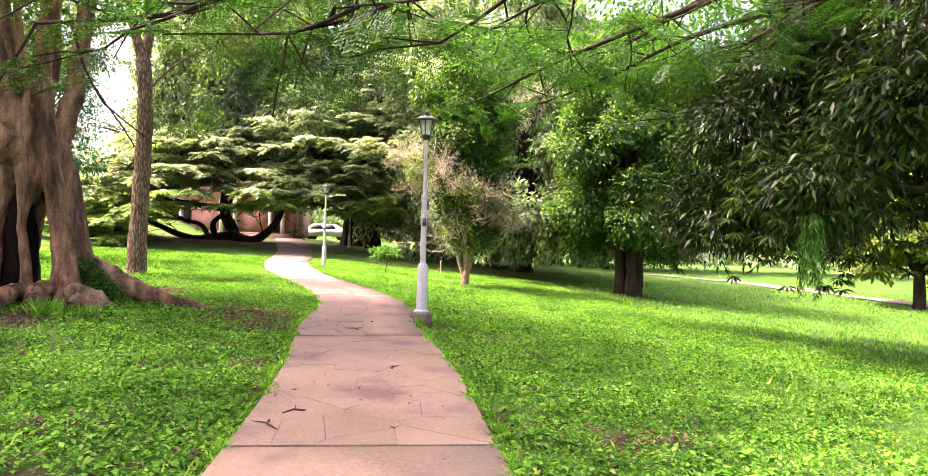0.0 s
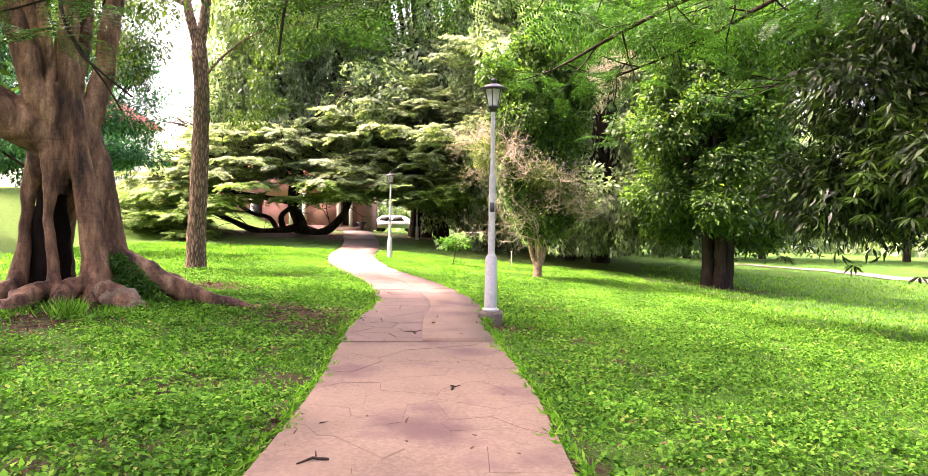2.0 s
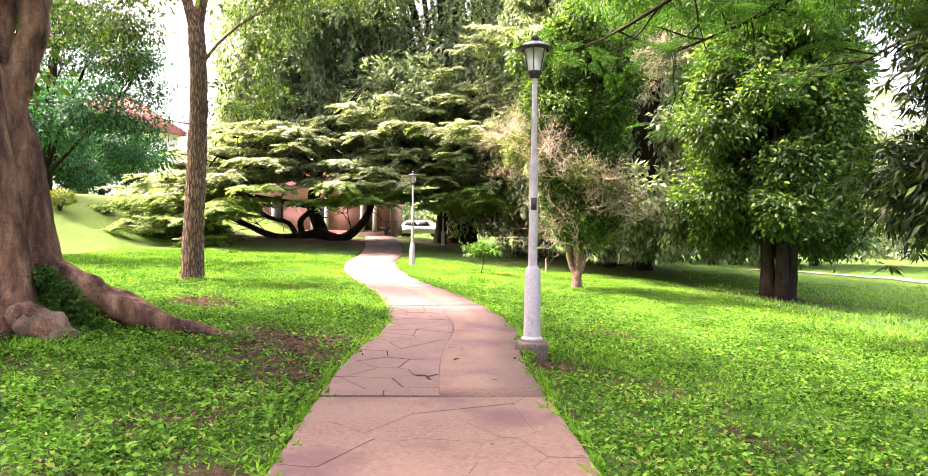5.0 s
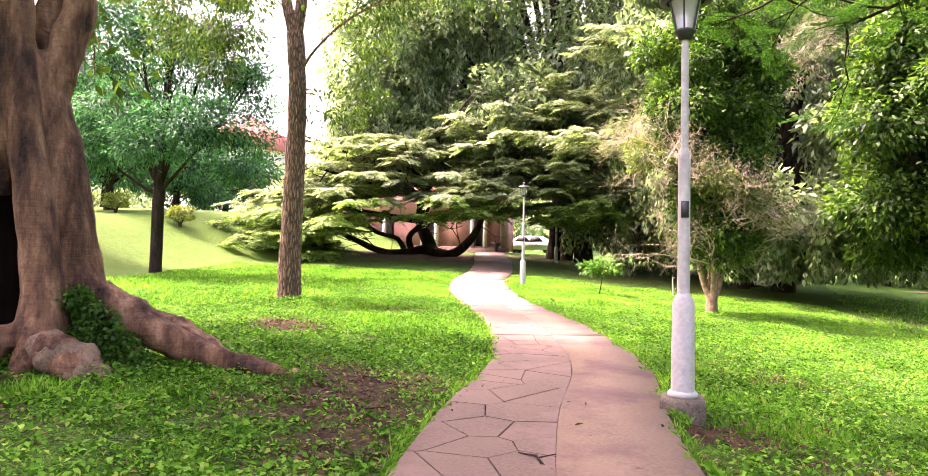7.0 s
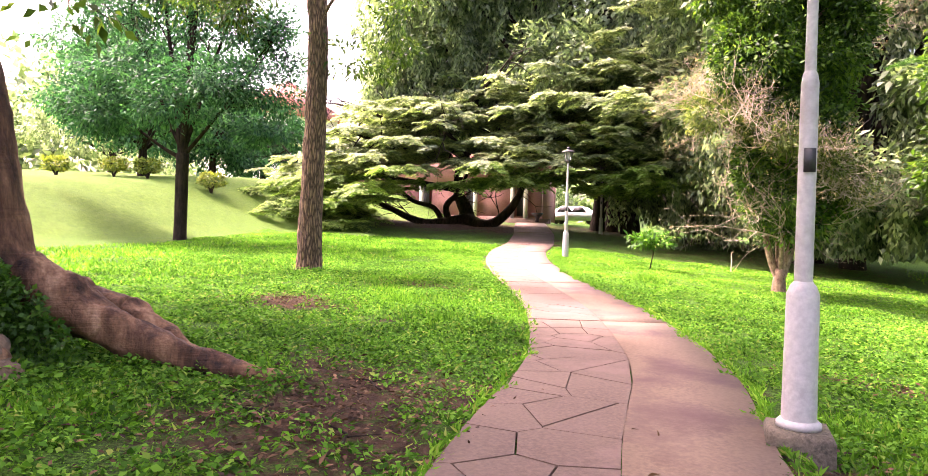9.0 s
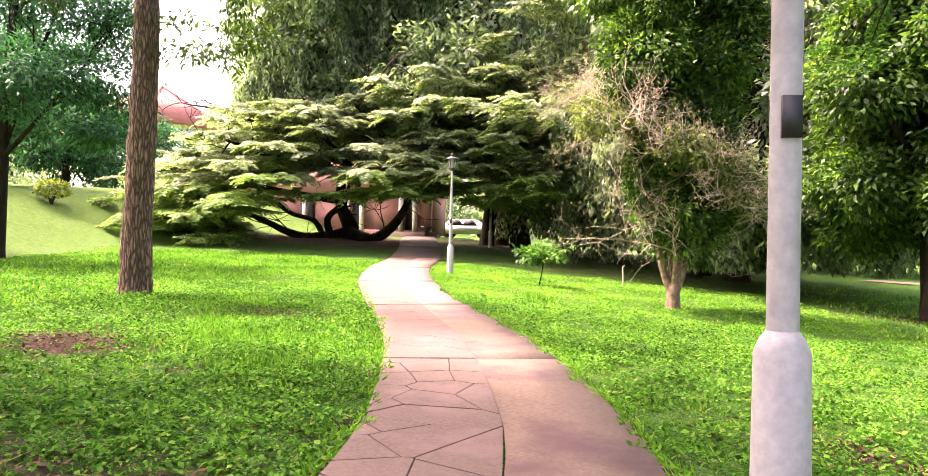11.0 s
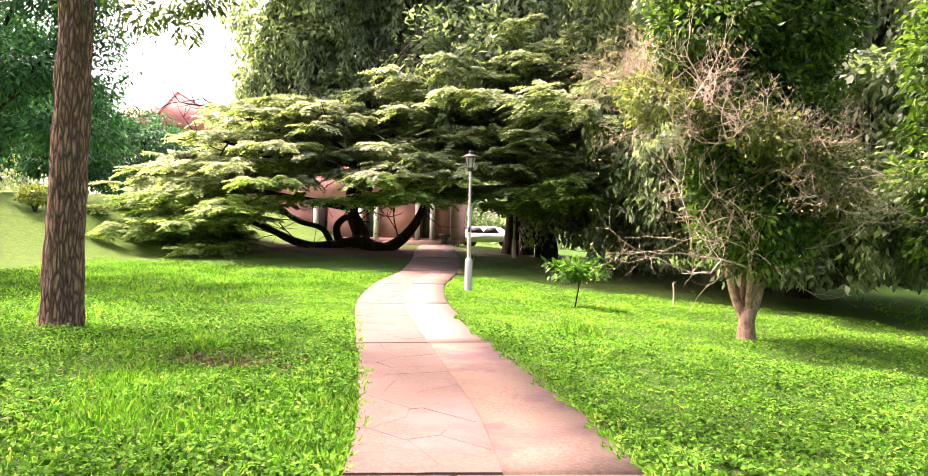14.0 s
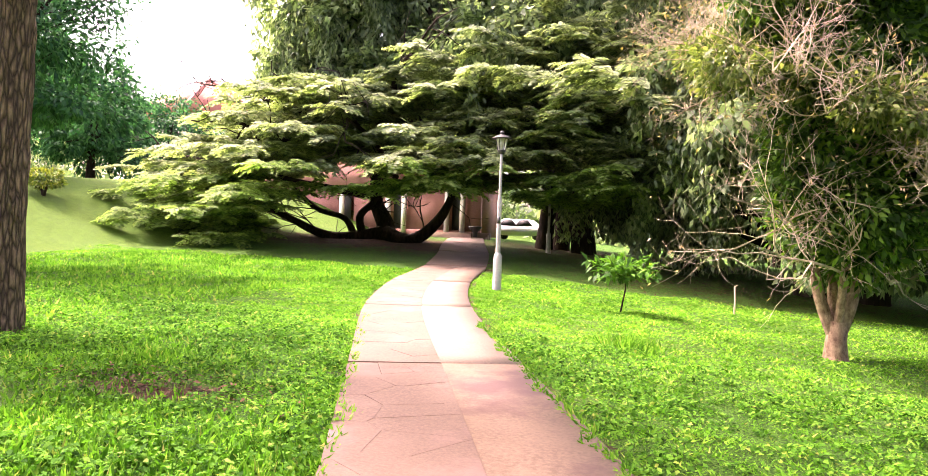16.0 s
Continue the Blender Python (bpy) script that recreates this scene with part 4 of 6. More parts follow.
def round_tree(name, label, x, y, height, spread, low, mat, seed, blobs=16, leaf=0.25, count=2600, bark=None, trunk_r=0.35, stems=1, flat=0.75, sink=0.0):
    """A tree with limbs that carry many uneven masses of leaves."""
    rng = np.random.default_rng(seed)
    g = float(land(x, y)) - sink
    bark = bark or M_DARKBARK
    ob = thing(name, (x, y, g), label, "tree")
    b = Build()
    for s in range(stems):
        a = s * 2.4
        o = 0.0 if stems == 1 else trunk_r * 0.8
        add_tube(b, spline([(x + o * math.cos(a), y + o * math.sin(a), g - 0.2), (x + o * 1.05 * math.cos(a), y + o * 1.05 * math.sin(a), g + 0.6), (x + o * 1.3 * math.cos(a), y + o * 1.3 * math.sin(a), g + max(low, 1.5) + 0.8)], 8), trunk_r * (1 if stems == 1 else 0.6) * np.linspace(1.2, 0.75, 8), 10, 0.12, s)
    part("trunk", b, bark, ob, smooth=True)
    crown = Build()
    for i in range(blobs):
        wood = Build()
        f = (i + 0.5) / blobs
        z = low + (height - low) * (0.12 + 0.8 * f)
        rr = spread * math.sqrt(max(0.05, 1 - ((f - 0.38) / 0.66) ** 2))
        a = i * 2.399 + rng.normal(0, 0.3)
        q = rr * (0.45 + 0.35 * rng.random())
        c = np.array([x + q * math.cos(a), y + q * math.sin(a), g + z])
        r = spread * (0.34 + 0.14 * rng.random())
        blob_leaves(crown, rng, c, (r, r, r * flat), count, leaf, leaf * 0.45, 0.45, 0.35, 0.5, 0.17)
        add_tube(wood, spline([(x, y, g + max(low, 1.5)), (x + 0.4 * (c[0] - x), y + 0.4 * (c[1] - y), g + max(low, 1.5) + 0.5 * (z - low)), c], 6), trunk_r * 0.35 * np.linspace(1, 0.3, 6), 6, 0.08, i)
        part("limb", wood, bark, ob, smooth=True)
    part("crown", crown, mat, ob)
    return ob


def spreading_tree():
    """Layered flat plates of foliage on limbs that lie along the ground."""
    rng = np.random.default_rng(31)
    x, y = -16.8, 46.0
    g = float(land(x, y))
    ob = thing("spreading_tree", (x, y, g), "wide spreading tree with layered feathery foliage and low dark limbs", "tree")
    b = Build()
    q = spline([(x - 0.3, y + 0.6, g - 0.2, 0.6), (x - 0.4, y + 0.5, g + 0.8, 0.42), (x - 0.9, y + 0.4, g + 2.2, 0.3), (x - 0.6, y + 0.3, g + 5, 0.2)], 12)
    add_tube(b, q[:, :3], q[:, 3], 12, 0.1, 1)
    part("trunk", b, M_DARKBARK, ob, smooth=True)
    low = [([(x - 0.1, y, 0.35), (x + 1.4, y - 0.4, 0.12), (x + 2.6, y - 0.5, 0.9), (x + 3.4, y - 0.6, 2.1), (x + 3.9, y - 0.8, 3.8)], 0.36),
           ([(x - 0.2, y, 0.4), (x - 2.2, y - 0.6, 0.05), (x - 3.6, y - 0.8, 0.35), (x - 5.2, y - 1.2, 1.1), (x - 7.5, y - 2, 1.8)], 0.30),
           ([(x - 1.2, y - 0.2, 0.25), (x - 1.3, y - 0.3, 1.1), (x - 0.5, y - 0.4, 1.9), (x + 0.3, y - 0.8, 3.2)], 0.24),
           ([(x - 1.6, y - 0.3, 0.2), (x - 2.1, y - 0.4, 1.0), (x - 3.4, y - 0.8, 1.4), (x - 4.6, y - 1.6, 2.6), (x - 6, y - 2.5, 3.4)], 0.18),
           ([(x - 0.3, y, 2.0), (x - 3.5, y - 1.5, 2.5), (x - 7, y - 3, 3.2), (x - 10, y - 3.5, 3.8)], 0.20),
           ([(x, y, 3.2), (x + 3, y - 2, 4.2), (x + 7, y - 3, 5.4), (x + 10.5, y - 3, 6)], 0.24),
           ([(x, y, 4.2), (x - 3, y - 3, 5.6), (x - 6.5, y - 4, 6.6)], 0.2), ([(x + 0.2, y, 5.0), (x + 2, y - 4, 6.4), (x + 4, y - 6.5, 7.0)], 0.2),
           ([(x + 0.3, y, 3.0), (x + 1.2, y - 4, 4.0), (x + 1.6, y - 7, 4.4)], 0.17), ([(x - 0.2, y, 3.4), (x - 2.4, y - 4, 4.0), (x - 4, y - 6.5, 4.6)], 0.17)]
    for i, (pts, r) in enumerate(low):
        p = spline([(a, c, (float(land(a, c)) if z < 1.2 else g) + z) for a, c, z in pts], 14)
        b = Build()
        add_tube(b, p, r * np.linspace(1, 0.3, 14), 9, 0.12, i)
        for k in range(5):
            twigs(b, rng, p[-1 - 2 * k], (p[-1] - p[-4]) + rng.normal(0, 0.6, 3), 1.6, 0.05, 2, 0.8, (2, 3), None, 4)
        part("limb", b, M_DARKBARK, ob, "dark gnarled limb", smooth=True)
    crown = Build()
    brush = Build()

    def bough_spots():
        """Places of the leaf sprays, strung along boughs that reach out in storeys."""
        levels = [(0.5, 13.2, 22), (1.2, 13.1, 20), (2.0, 13.0, 19), (2.9, 12.9, 19), (3.8, 12.6, 19), (4.7, 12.2, 18), (5.6, 11.7, 17), (6.5, 11.2, 16), (7.4, 10.6, 14), (8.3, 10.0, 12), (9.3, 8.8, 9)]
        for z, rad, n in levels:
            for i in range(n):
                a = math.pi * (0.92 + 1.16 * (i + rng.random()) / n)
                dz, reach = rng.normal(0, 0.32), rad * rng.uniform(0.8, 1.04)
                for f in np.arange(0.66 if z < 2.6 else 0.40, 1.01, 0.115):
                    for off in (-0.55, 0.55) if f < 0.95 else (0.0,):
                        o = off * (0.6 + 0.8 * rng.random())
                        ca, sa = math.cos(a), math.sin(a)
                        yield x + 0.2 + reach * f * ca - o * sa, y + 0.74 * (reach * f * sa + o * ca), z + dz + 0.35 * math.sin(2.6 * f) - 0.28 * f * f, a
        for i in range(34):
            cx, cy, cz, a = -9.0 + rng.uniform(-4.0, 4.6), 39.2 + rng.uniform(-2.0, 3), 2.0 + 9.0 * (i + 0.5) / 34, rng.uniform(3.6, 5.9)
            for k in range(7):
                yield cx + 0.75 * (k - 3) * abs(math.sin(a)) + rng.normal(0, 0.25), cy + rng.normal(0, 0.5), cz + rng.normal(0, 0.12) - 0.06 * (k - 3) ** 2, a
        for i in range(16):
            cx, cy, cz = rng.uniform(-7.6, -3.6), 40.5 + rng.uniform(-2, 3), 1.8 + 6.4 * (i + 0.5) / 16
            for k in range(6):
                yield cx + 0.7 * (k - 2.5), cy + rng.normal(0, 0.4), cz + rng.normal(0, 0.1) - 0.07 * (k - 2.5) ** 2, rng.uniform(4.2, 5.4)

    for px, py, z, turn in bough_spots():
        top = np.interp(px, [-30, -28.5, -25.5, -22, -17, -13, -11, -9, -4], [1.5, 2.3, 3.8, 5.6, 6.9, 6.7, 6.8, 8.4, 10.6])
        if z > top or (z < 1.75 and -17.6 < px) or (z < 1.1 and px > -19.5):
            continue
        at = np.array([px, py, max(g + z, float(land(px, py)) + 0.35)])
        low_one = z < 2.6
        for k in range(8):
            th = turn + rng.uniform(-1.75, 1.75)
            L = rng.uniform(0.65, 1.35)
            d, sd = np.array([math.cos(th), math.sin(th), 0.0]), np.array([-math.sin(th), math.cos(th), 0.0])
            m = int(L / 0.062)
            t = np.repeat((np.arange(m) + 0.5) / m, 2)
            sg = np.tile([-1.0, 1.0], m)
            rise, drop = rng.uniform(0.0, 0.30), rng.uniform(0.15, 0.60)
            c = at + d * (t * L)[:, None] + np.stack([np.zeros(2 * m), np.zeros(2 * m), rise * t - drop * t * t + rng.normal(0, 0.012, 2 * m)], 1)
            ax = d * 0.55 + sd * sg[:, None] + np.array([0, 0, -0.22]) + rng.normal(0, 0.13, (2 * m, 3))
            nr = np.array([0, -0.25, 1.0]) + d * 0.6 + rng.normal(0, 0.38, (2 * m, 3))
            ln = (0.12 + 0.19 * np.sin(np.pi * (0.15 + 0.8 * t))) * rng.uniform(0.8, 1.15, 2 * m)
            add_leaves(brush if low_one else crown, c, ax, nr, ln, 0.085)
    part("low_bough", brush, L_BOUGH, ob, "low green boughs sweeping the bank")
    part("crown", crown, L_SPREAD, ob, "flat layers of feathery yellow-green foliage")


def creeper_tree(x, y, height, spread, masses, seed, label, low=6.0, mat=None, lean=0.0):
    """A great tree hung with curtains of creeper."""
    rng = np.random.default_rng(seed)
    g = float(land(x, y))
    ob = thing("creeper_tree", (x, y, g), label, "tree")
    b = Build()
    for s in range(4):
        a = s * 1.9
        add_tube(b, spline([(x + 1.1 * math.cos(a), y + 1.1 * math.sin(a), g - 0.3), (x + 0.8 * math.cos(a), y + 0.8 * math.sin(a), g + 4), (x + 1.3 * math.cos(a), y + 1.3 * math.sin(a), g + height * 0.6)], 10), 0.42 * np.linspace(1.1, 0.6, 10), 10, 0.12, s)
    part("trunk", b, M_DARKBARK, ob, smooth=True)
    crown, hang = Build(), Build()
    spots = []
    for i in range(masses):
        f = (i + 0.5) / masses
        a = i * 2.399 + rng.normal(0, 0.25)
        z = low + (height - low) * f ** 0.9
        rr = spread * (0.95 if f < 0.55 else 0.95 * math.sqrt(max(0.03, 1 - ((f - 0.55) / 0.47) ** 2)))
        q = rr * (0.55 + 0.4 * rng.random())
        spots.append((np.array([x + lean + q * math.cos(a), y + q * 0.8 * math.sin(a), g + z]), spread * (0.2 + 0.09 * rng.random())))
    for i in range(masses // 2 if lean else 0):
        u = rng.uniform(-9.5, 3.5)
        spots.append((np.array([x + lean + u, y - rng.uniform(3.0, 6.0), g + rng.uniform(7.5, 9.0 + 1.2 * min(6.0, u + 9.5))]), rng.uniform(0.9, 1.9)))
    for i in range(22 if lean else 10):  # low boughs that close the view beneath the crown
        spots.append((np.array([x + (rng.uniform(1.6, 11.0) if lean else rng.uniform(-5, 5)), y - rng.uniform(0.0, 4.5), g + rng.uniform(1.6, 7.0)]), rng.uniform(1.1, 1.8)))
    for i, (c, r) in enumerate(spots):
        wood = Build()
        z = c[2] - g
        c[0] = max(c[0], x - 14.5 + 0.55 * max(0.0, z - 7.0) + 1.2 * math.sin(3.7 * i))
        blob_leaves(crown, rng, c, (r, r, r * 0.55), int(520 * r), 0.36, 0.17, 0.6, 0.35, 0.7, 0.16)
        add_tube(wood, spline([(x, y, g + low * 0.6), (x + 0.5 * (c[0] - x), y + 0.5 * (c[1] - y), g + 0.6 * z), c], 6), 0.3 * np.linspace(1, 0.3, 6), 6, 0.08, i)
        part("limb", wood, M_DARKBARK, ob, smooth=True)
        for k in range(11):
            th = rng.random() * 6.28
            top = c + np.array([r * 0.85 * math.cos(th), r * 0.85 * math.sin(th), -0.1 * r])
            ln = min(rng.uniform(0.9, 3.8), max(0.6, top[2] - g - 0.5))
            m = int(46 * ln)
            t = rng.random(m)
            p = top + np.stack([rng.normal(0, 0.2, m) + 0.15 * np.sin(t * 5 + k), rng.normal(0, 0.2, m), -t * ln], 1)
            add_leaves(hang, p, np.stack([rng.normal(0, 0.5, m), rng.normal(0, 0.5, m), -np.ones(m)], 1), rng.normal(size=(m, 3)), 0.22 + 0.14 * rng.random(m), 0.09 + 0.06 * rng.random(m))
    part("crown", crown, mat or L_VINE, ob)
    part("creeper", hang, L_VINE, ob, "hanging grey-green creeper curtains")


def frond_tree():
    """Feathery fronds on limbs that reach out over the path."""
    rng = np.random.default_rng(44)
    x, y = 8.5, 6.0
    g = float(land(x, y))
    ob = thing("flame_tree", (x, y, g), "flame tree whose feathery branches reach over the path", "tree")
    b = Build()
    q = spline([(x, y, g - 0.2, 0.5), (x, y, g + 1.5, 0.38), (x - 0.2, y + 0.3, g + 4, 0.3)], 8)
    add_tube(b, q[:, :3], q[:, 3], 12, 0.1, 2)
    part("trunk", b, M_LICHEN, ob, smooth=True)
    limbs = [([(x - 0.2, y + 0.3, g + 3.8), (6.2, 10.0, 5.6), (4.0, 14.0, 5.9), (1.8, 17.0, 5.7), (0.3, 18.6, 5.3)], 0.09),
             ([(6.2, 10, 5.5), (5.0, 14.5, 6.6), (4.0, 19.0, 6.9), (2.6, 21.5, 6.6)], 0.07),
             ([(x - 0.2, y + 0.3, g + 3.8), (5.2, 6.6, 4.9), (2.2, 6.9, 4.9), (-0.6, 6.4, 4.2)], 0.07),
             ([(5.2, 6.6, 4.9), (3.6, 9.5, 5.4), (1.6, 11.5, 5.3), (0.2, 12.6, 4.9)], 0.05),
             ([(6.2, 10, 5.6), (6.6, 14, 6.2), (6.2, 18, 6.4)], 0.12),
             ([(6.6, 14, 6.2), (5.0, 18, 6.6), (3.4, 20.5, 6.2), (1.6, 21.6, 5.7)], 0.07), ([(6.6, 14, 6.2), (6.9, 18, 6.4), (6.4, 21, 5.9), (5.6, 22.6, 5.5)], 0.07),
             ([(2.6, 7.2, 4.9), (0.8, 8.4, 4.8), (-0.3, 8.5, 4.5), (-2.1, 8.5, 4.08), (-3.0, 8.5, 3.78), (-4.4, 8.5, 3.68)], 0.06),
             ([(2.6, 7.2, 4.9), (1.6, 7.0, 4.0), (0.6, 6.9, 3.5), (-0.8, 6.9, 3.3)], 0.03)]
    fr = Build()

    def frond(at, d, L):
        """A twice-divided leaf: a rib with side ribs of small leaflets."""
        d = d / np.linalg.norm(d)
        side = np.cross(d, (0, 0, 1.0))
        side /= np.linalg.norm(side) + 1e-9
        up = np.cross(side, d)
        k = 11
        pos, ax, nr, ln = [], [], [], []
        for i in range(k):
            t = (i + 1) / k
            p = at + d * L * t - np.array([0, 0, 1]) * 0.25 * L * t * t
            w = L * 0.34 * math.sin(math.pi * (0.12 + 0.82 * t)) + 0.02
            for sg in (-1, 1):
                sd = side * sg + d * 0.35 - up * 0.12
                m = max(4, int(w / 0.022))
                for e in np.linspace(0.12, 1, m):
                    for s2 in (-1, 1):
                        pos.append(p + sd * w * e)
                        ax.append(d * s2 + sd * 0.5)
                        nr.append(up)
                        ln.append(0.035)
        add_leaves(fr, np.array(pos), np.array(ax), np.array(nr) + rng.normal(0, 0.25, (len(nr), 3)), np.array(ln) * (0.8 + 0.5 * rng.random(len(ln))), 0.016)

    for i, (pts, r) in enumerate(limbs):
        p = spline(pts, 16)
        b = Build()
        add_tube(b, p, r * np.linspace(1, 0.3, 16), 8, 0.06, i)
        ends = []
        for k in range(0, 12 if r > 0.04 else 7):
            twigs(b, rng, p[-1 - k], (p[-1] - p[-4]) * 0.4 + rng.normal(0, 0.5, 3) * np.array([1, 1, 0.35]), 1.0, 0.022, 1, 0.6, (2, 2), ends, 4, -0.05)
        part("limb", b, M_DARKBARK, ob, smooth=True)
        for e in ends:
            for _ in range(2):
                if fr.n < 1100000 and e[2] > 2.85:
                    frond(e, rng.normal(0, 1, 3) * np.array([1, 1, 0.25]) + np.array([0, 0, -0.15]), 0.45 + 0.25 * rng.random())
    part("fronds", fr, L_FROND, ob, "fresh green feathery fronds, darkened for canopy shade")
    top = Build()
    for cx, cy, cz, r in [(7.5, 8, 8, 3), (5, 11, 8.2, 2.8), (9, 11, 8.5, 3), (6.5, 15, 8.6, 2.8), (3.6, 15.5, 8.4, 2.4), (9.5, 4, 8, 3), (3.0, 7.0, 7.6, 2.4), (5.0, 19.5, 8.6, 2.4), (6.8, 21.5, 7.6, 2.0), (9.0, 20.5, 7.6, 2.0)]:
        blob_leaves(top, rng, (cx, cy, cz), (r, r, r * 0.4), 2000, 0.2, 0.08, 0.3, 0.3, 0.8, 0.18)
    for cx, cy, cz, r in [(0.6, 20.8, 6.9, 1.2), (2.4, 20.8, 6.7, 1.4), (4.2, 20.4, 6.6, 1.4), (5.8, 20.2, 6.4, 1.4), (7.4, 19.6, 6.3, 1.5), (3.2, 22.4, 7.2, 1.5), (1.4, 22.4, 7.3, 1.2)]:
        blob_leaves(top, rng, (cx, cy, cz), (r, r, r * 0.5), 2600, 0.13, 0.045, 0.5, 0.1, 0.7, 0.2)
    part("crown", top, L_FLAME, ob)


def mango_tree():
    rng = np.random.default_rng(52)
    x, y = 14.5, 17.0
    g = float(land(x, y))
    ob = thing("mango_tree", (x, y, g), "mango tree with low boughs of long dark glossy leaves", "tree")
    b = Build()
    q = spline([(x, y, g - 0.2, 0.6), (x, y, g + 1, 0.45), (x - 0.2, y, g + 2.6, 0.42)], 8)
    add_tube(b, q[:, :3], q[:, 3], 12, 0.1, 2)
    part("trunk", b, M_DARKBARK, ob, smooth=True)
    spots = []
    ends = [(7.4, 16.5, 3.0), (6.6, 18.5, 4.6), (8.2, 14.5, 4.4), (7.3, 19.5, 2.7), (7.2, 21.0, 6.4), (9.0, 13.0, 6.2), (10.5, 16.0, 6.8), (10.0, 22.0, 5.2), (8.0, 17.5, 7.2), (11.0, 20.0, 8.2), (6.4, 20.0, 2.6), (9.8, 17.5, 5.4), (12, 13, 5), (8.6, 15.5, 5.6), (7.6, 18.8, 5.8), (9.2, 21, 7.4), (10.4, 18.5, 4.0), (9.8, 14.2, 7.6), (12.2, 16.5, 8.4)]
    for i, e in enumerate(ends):
        p = spline([(x - 0.2, y, g + 2.3), (0.5 * (x + e[0]), 0.5 * (y + e[1]), 0.5 * (g + 2.3 + e[2]) + 0.7), e], 9)
        b = Build()
        add_tube(b, p, 0.15 * np.linspace(1, 0.25, 9), 7, 0.08, i)
        tips = []
        for k in range(4):
            twigs(b, rng, p[-1 - k], p[-1] - p[-3] + rng.normal(0, 0.6, 3), 0.9, 0.03, 2, 0.7, (2, 3), tips, 4, -0.05)
        spots += tips
        part("limb", b, M_DARKBARK, ob, smooth=True)
    crown = Build()
    for s in spots:
        for _ in range(3):
            c = np.asarray(s) + rng.normal(0, 0.35, 3)
            k = 13
            a = np.linspace(0, 6.28, k) + rng.random()
            ax = np.stack([np.cos(a), np.sin(a), np.full(k, -0.5) + rng.normal(0, 0.3, k)], 1)
            add_leaves(crown, np.repeat(c[None], k, 0) + ax * 0.03, ax, np.tile((0, 0, 1.0), (k, 1)) + rng.normal(0, 0.2, (k, 3)), 0.24 + 0.1 * rng.random(k), 0.06)
    for e in ends:
        blob_leaves(crown, rng, e, (1.4, 1.4, 1.0), 2600, 0.26, 0.065, 0.8, 0.3, 0.4, 0.2)
    part("crown", crown, L_MANGO, ob)
    shoots = Build()
    for k in range(14):
        n = 60
        t = rng.random(n)
        top = np.array([6.85 + rng.normal(0, 0.14), 15.6 + rng.normal(0, 0.14), 2.3])
        ln = rng.uniform(1.1, 1.8)
        p = top + np.stack([0.05 * np.sin(t * 6 + k) + rng.normal(0, 0.03, n), rng.normal(0, 0.03, n), -t * ln], 1)
        add_leaves(shoots, p, np.stack([rng.normal(0, 0.4, n), rng.normal(0, 0.4, n), -np.ones(n)], 1), rng.normal(size=(n, 3)), 0.10 + 0.08 * rng.random(n), 0.025 + 0.02 * rng.random(n))
    part("shoot_curtain", shoots, L_FLAME, ob, "bright green hanging shoots")


fig_tree()
slim_tree()
left_tree()
dead_tree()
spreading_tree()
creeper_tree(-9.0, 49.0, 23, 12.0, 52, 61, "huge dark tree hung with grey-green creepers", 7.0, None, -4.0)
creeper_tree(1.2, 41.0, 16, 7.4, 40, 62, "tall tree draped in grey-green creepers", 2.0)
round_tree("shade_tree", "broad dark shade tree with low dense crown", 6.6, 33.2, 13.0, 3.1, 1.0, L_MID, 71, 30, 0.22, 3600, M_DARKBARK, 0.45, 6, 0.75)
frond_tree()
mango_tree()
for i, (x, y, h, s, lo, mt) in enumerate([(21.5, 36.5, 6.5, 3.2, 1.4, L_YELL), (15, 58, 13, 7, 1.0, L_VINE), (26, 60, 12, 7, 1.0, L_DARK), (38, 52, 13, 8, 1.0, L_YELL), (2, 70, 18, 9, 2, L_VINE), (-30, 66, 11, 6, 2, L_FIG),
                                          (-36, 40, 9, 5, 1.5, L_BLUE), (-56, 35, 9.5, 4.6, 1.5, L_VINE), (-45, 32.6, 4.6, 1.9, 0.2, L_YELL), (-52, 54, 11, 6, 2, L_BLUE), (34, 34, 12, 7, 1.2, L_DARK), (-66, 62, 10, 8, 2, L_VINE), (-47, 64, 7, 5, 1, L_BLUE), (-42, 52, 7.5, 4.2, 0.3, L_BLUE), (-3.5, 57, 13, 6, 0.4, L_DARK), (2.5, 62, 13, 6, 0.4, L_DARK), (9, 55, 9, 5, 0.4, L_VINE), (-24, 74, 12, 7, 2, L_VINE)]):
    round_tree("park_tree", "leafy park tree standing farther off on the lawn", x, y, h, s, lo, mt, 80 + i, 14, 0.34, 1100, M_DARKBARK, 0.28)


# ---- buildings, car and small things ----
M_PINK = surface("pink_render", (0.27, 0.115, 0.09), (0.37, 0.175, 0.145), 0.8, 14, 0.9, 0.2, 0.01, (0.22, 0.095, 0.075))
M_CREAM = surface("cream_render", (0.62, 0.56, 0.50), (0.74, 0.69, 0.62), 0.8, 14, 0.9, 0.2, 0.01)
M_ROOF = surface("red_roof_tile", (0.36, 0.10, 0.065), (0.55, 0.19, 0.135), 1.2, 10, 0.8, 0.4, 0.02)
M_DARK = surface("dark_opening", (0.015, 0.013, 0.012), (0.04, 0.035, 0.03), 2, 20, 0.6, 0.1, 0.005)
M_WHITECAR = surface("white_car_paint", (0.70, 0.70, 0.70), (0.80, 0.80, 0.80), 1, 30, 0.25, 0.02, 0.001)
M_TYRE = surface("tyre_rubber", (0.012, 0.012, 0.012), (0.03, 0.03, 0.03), 8, 60, 0.9, 0.3, 0.004)
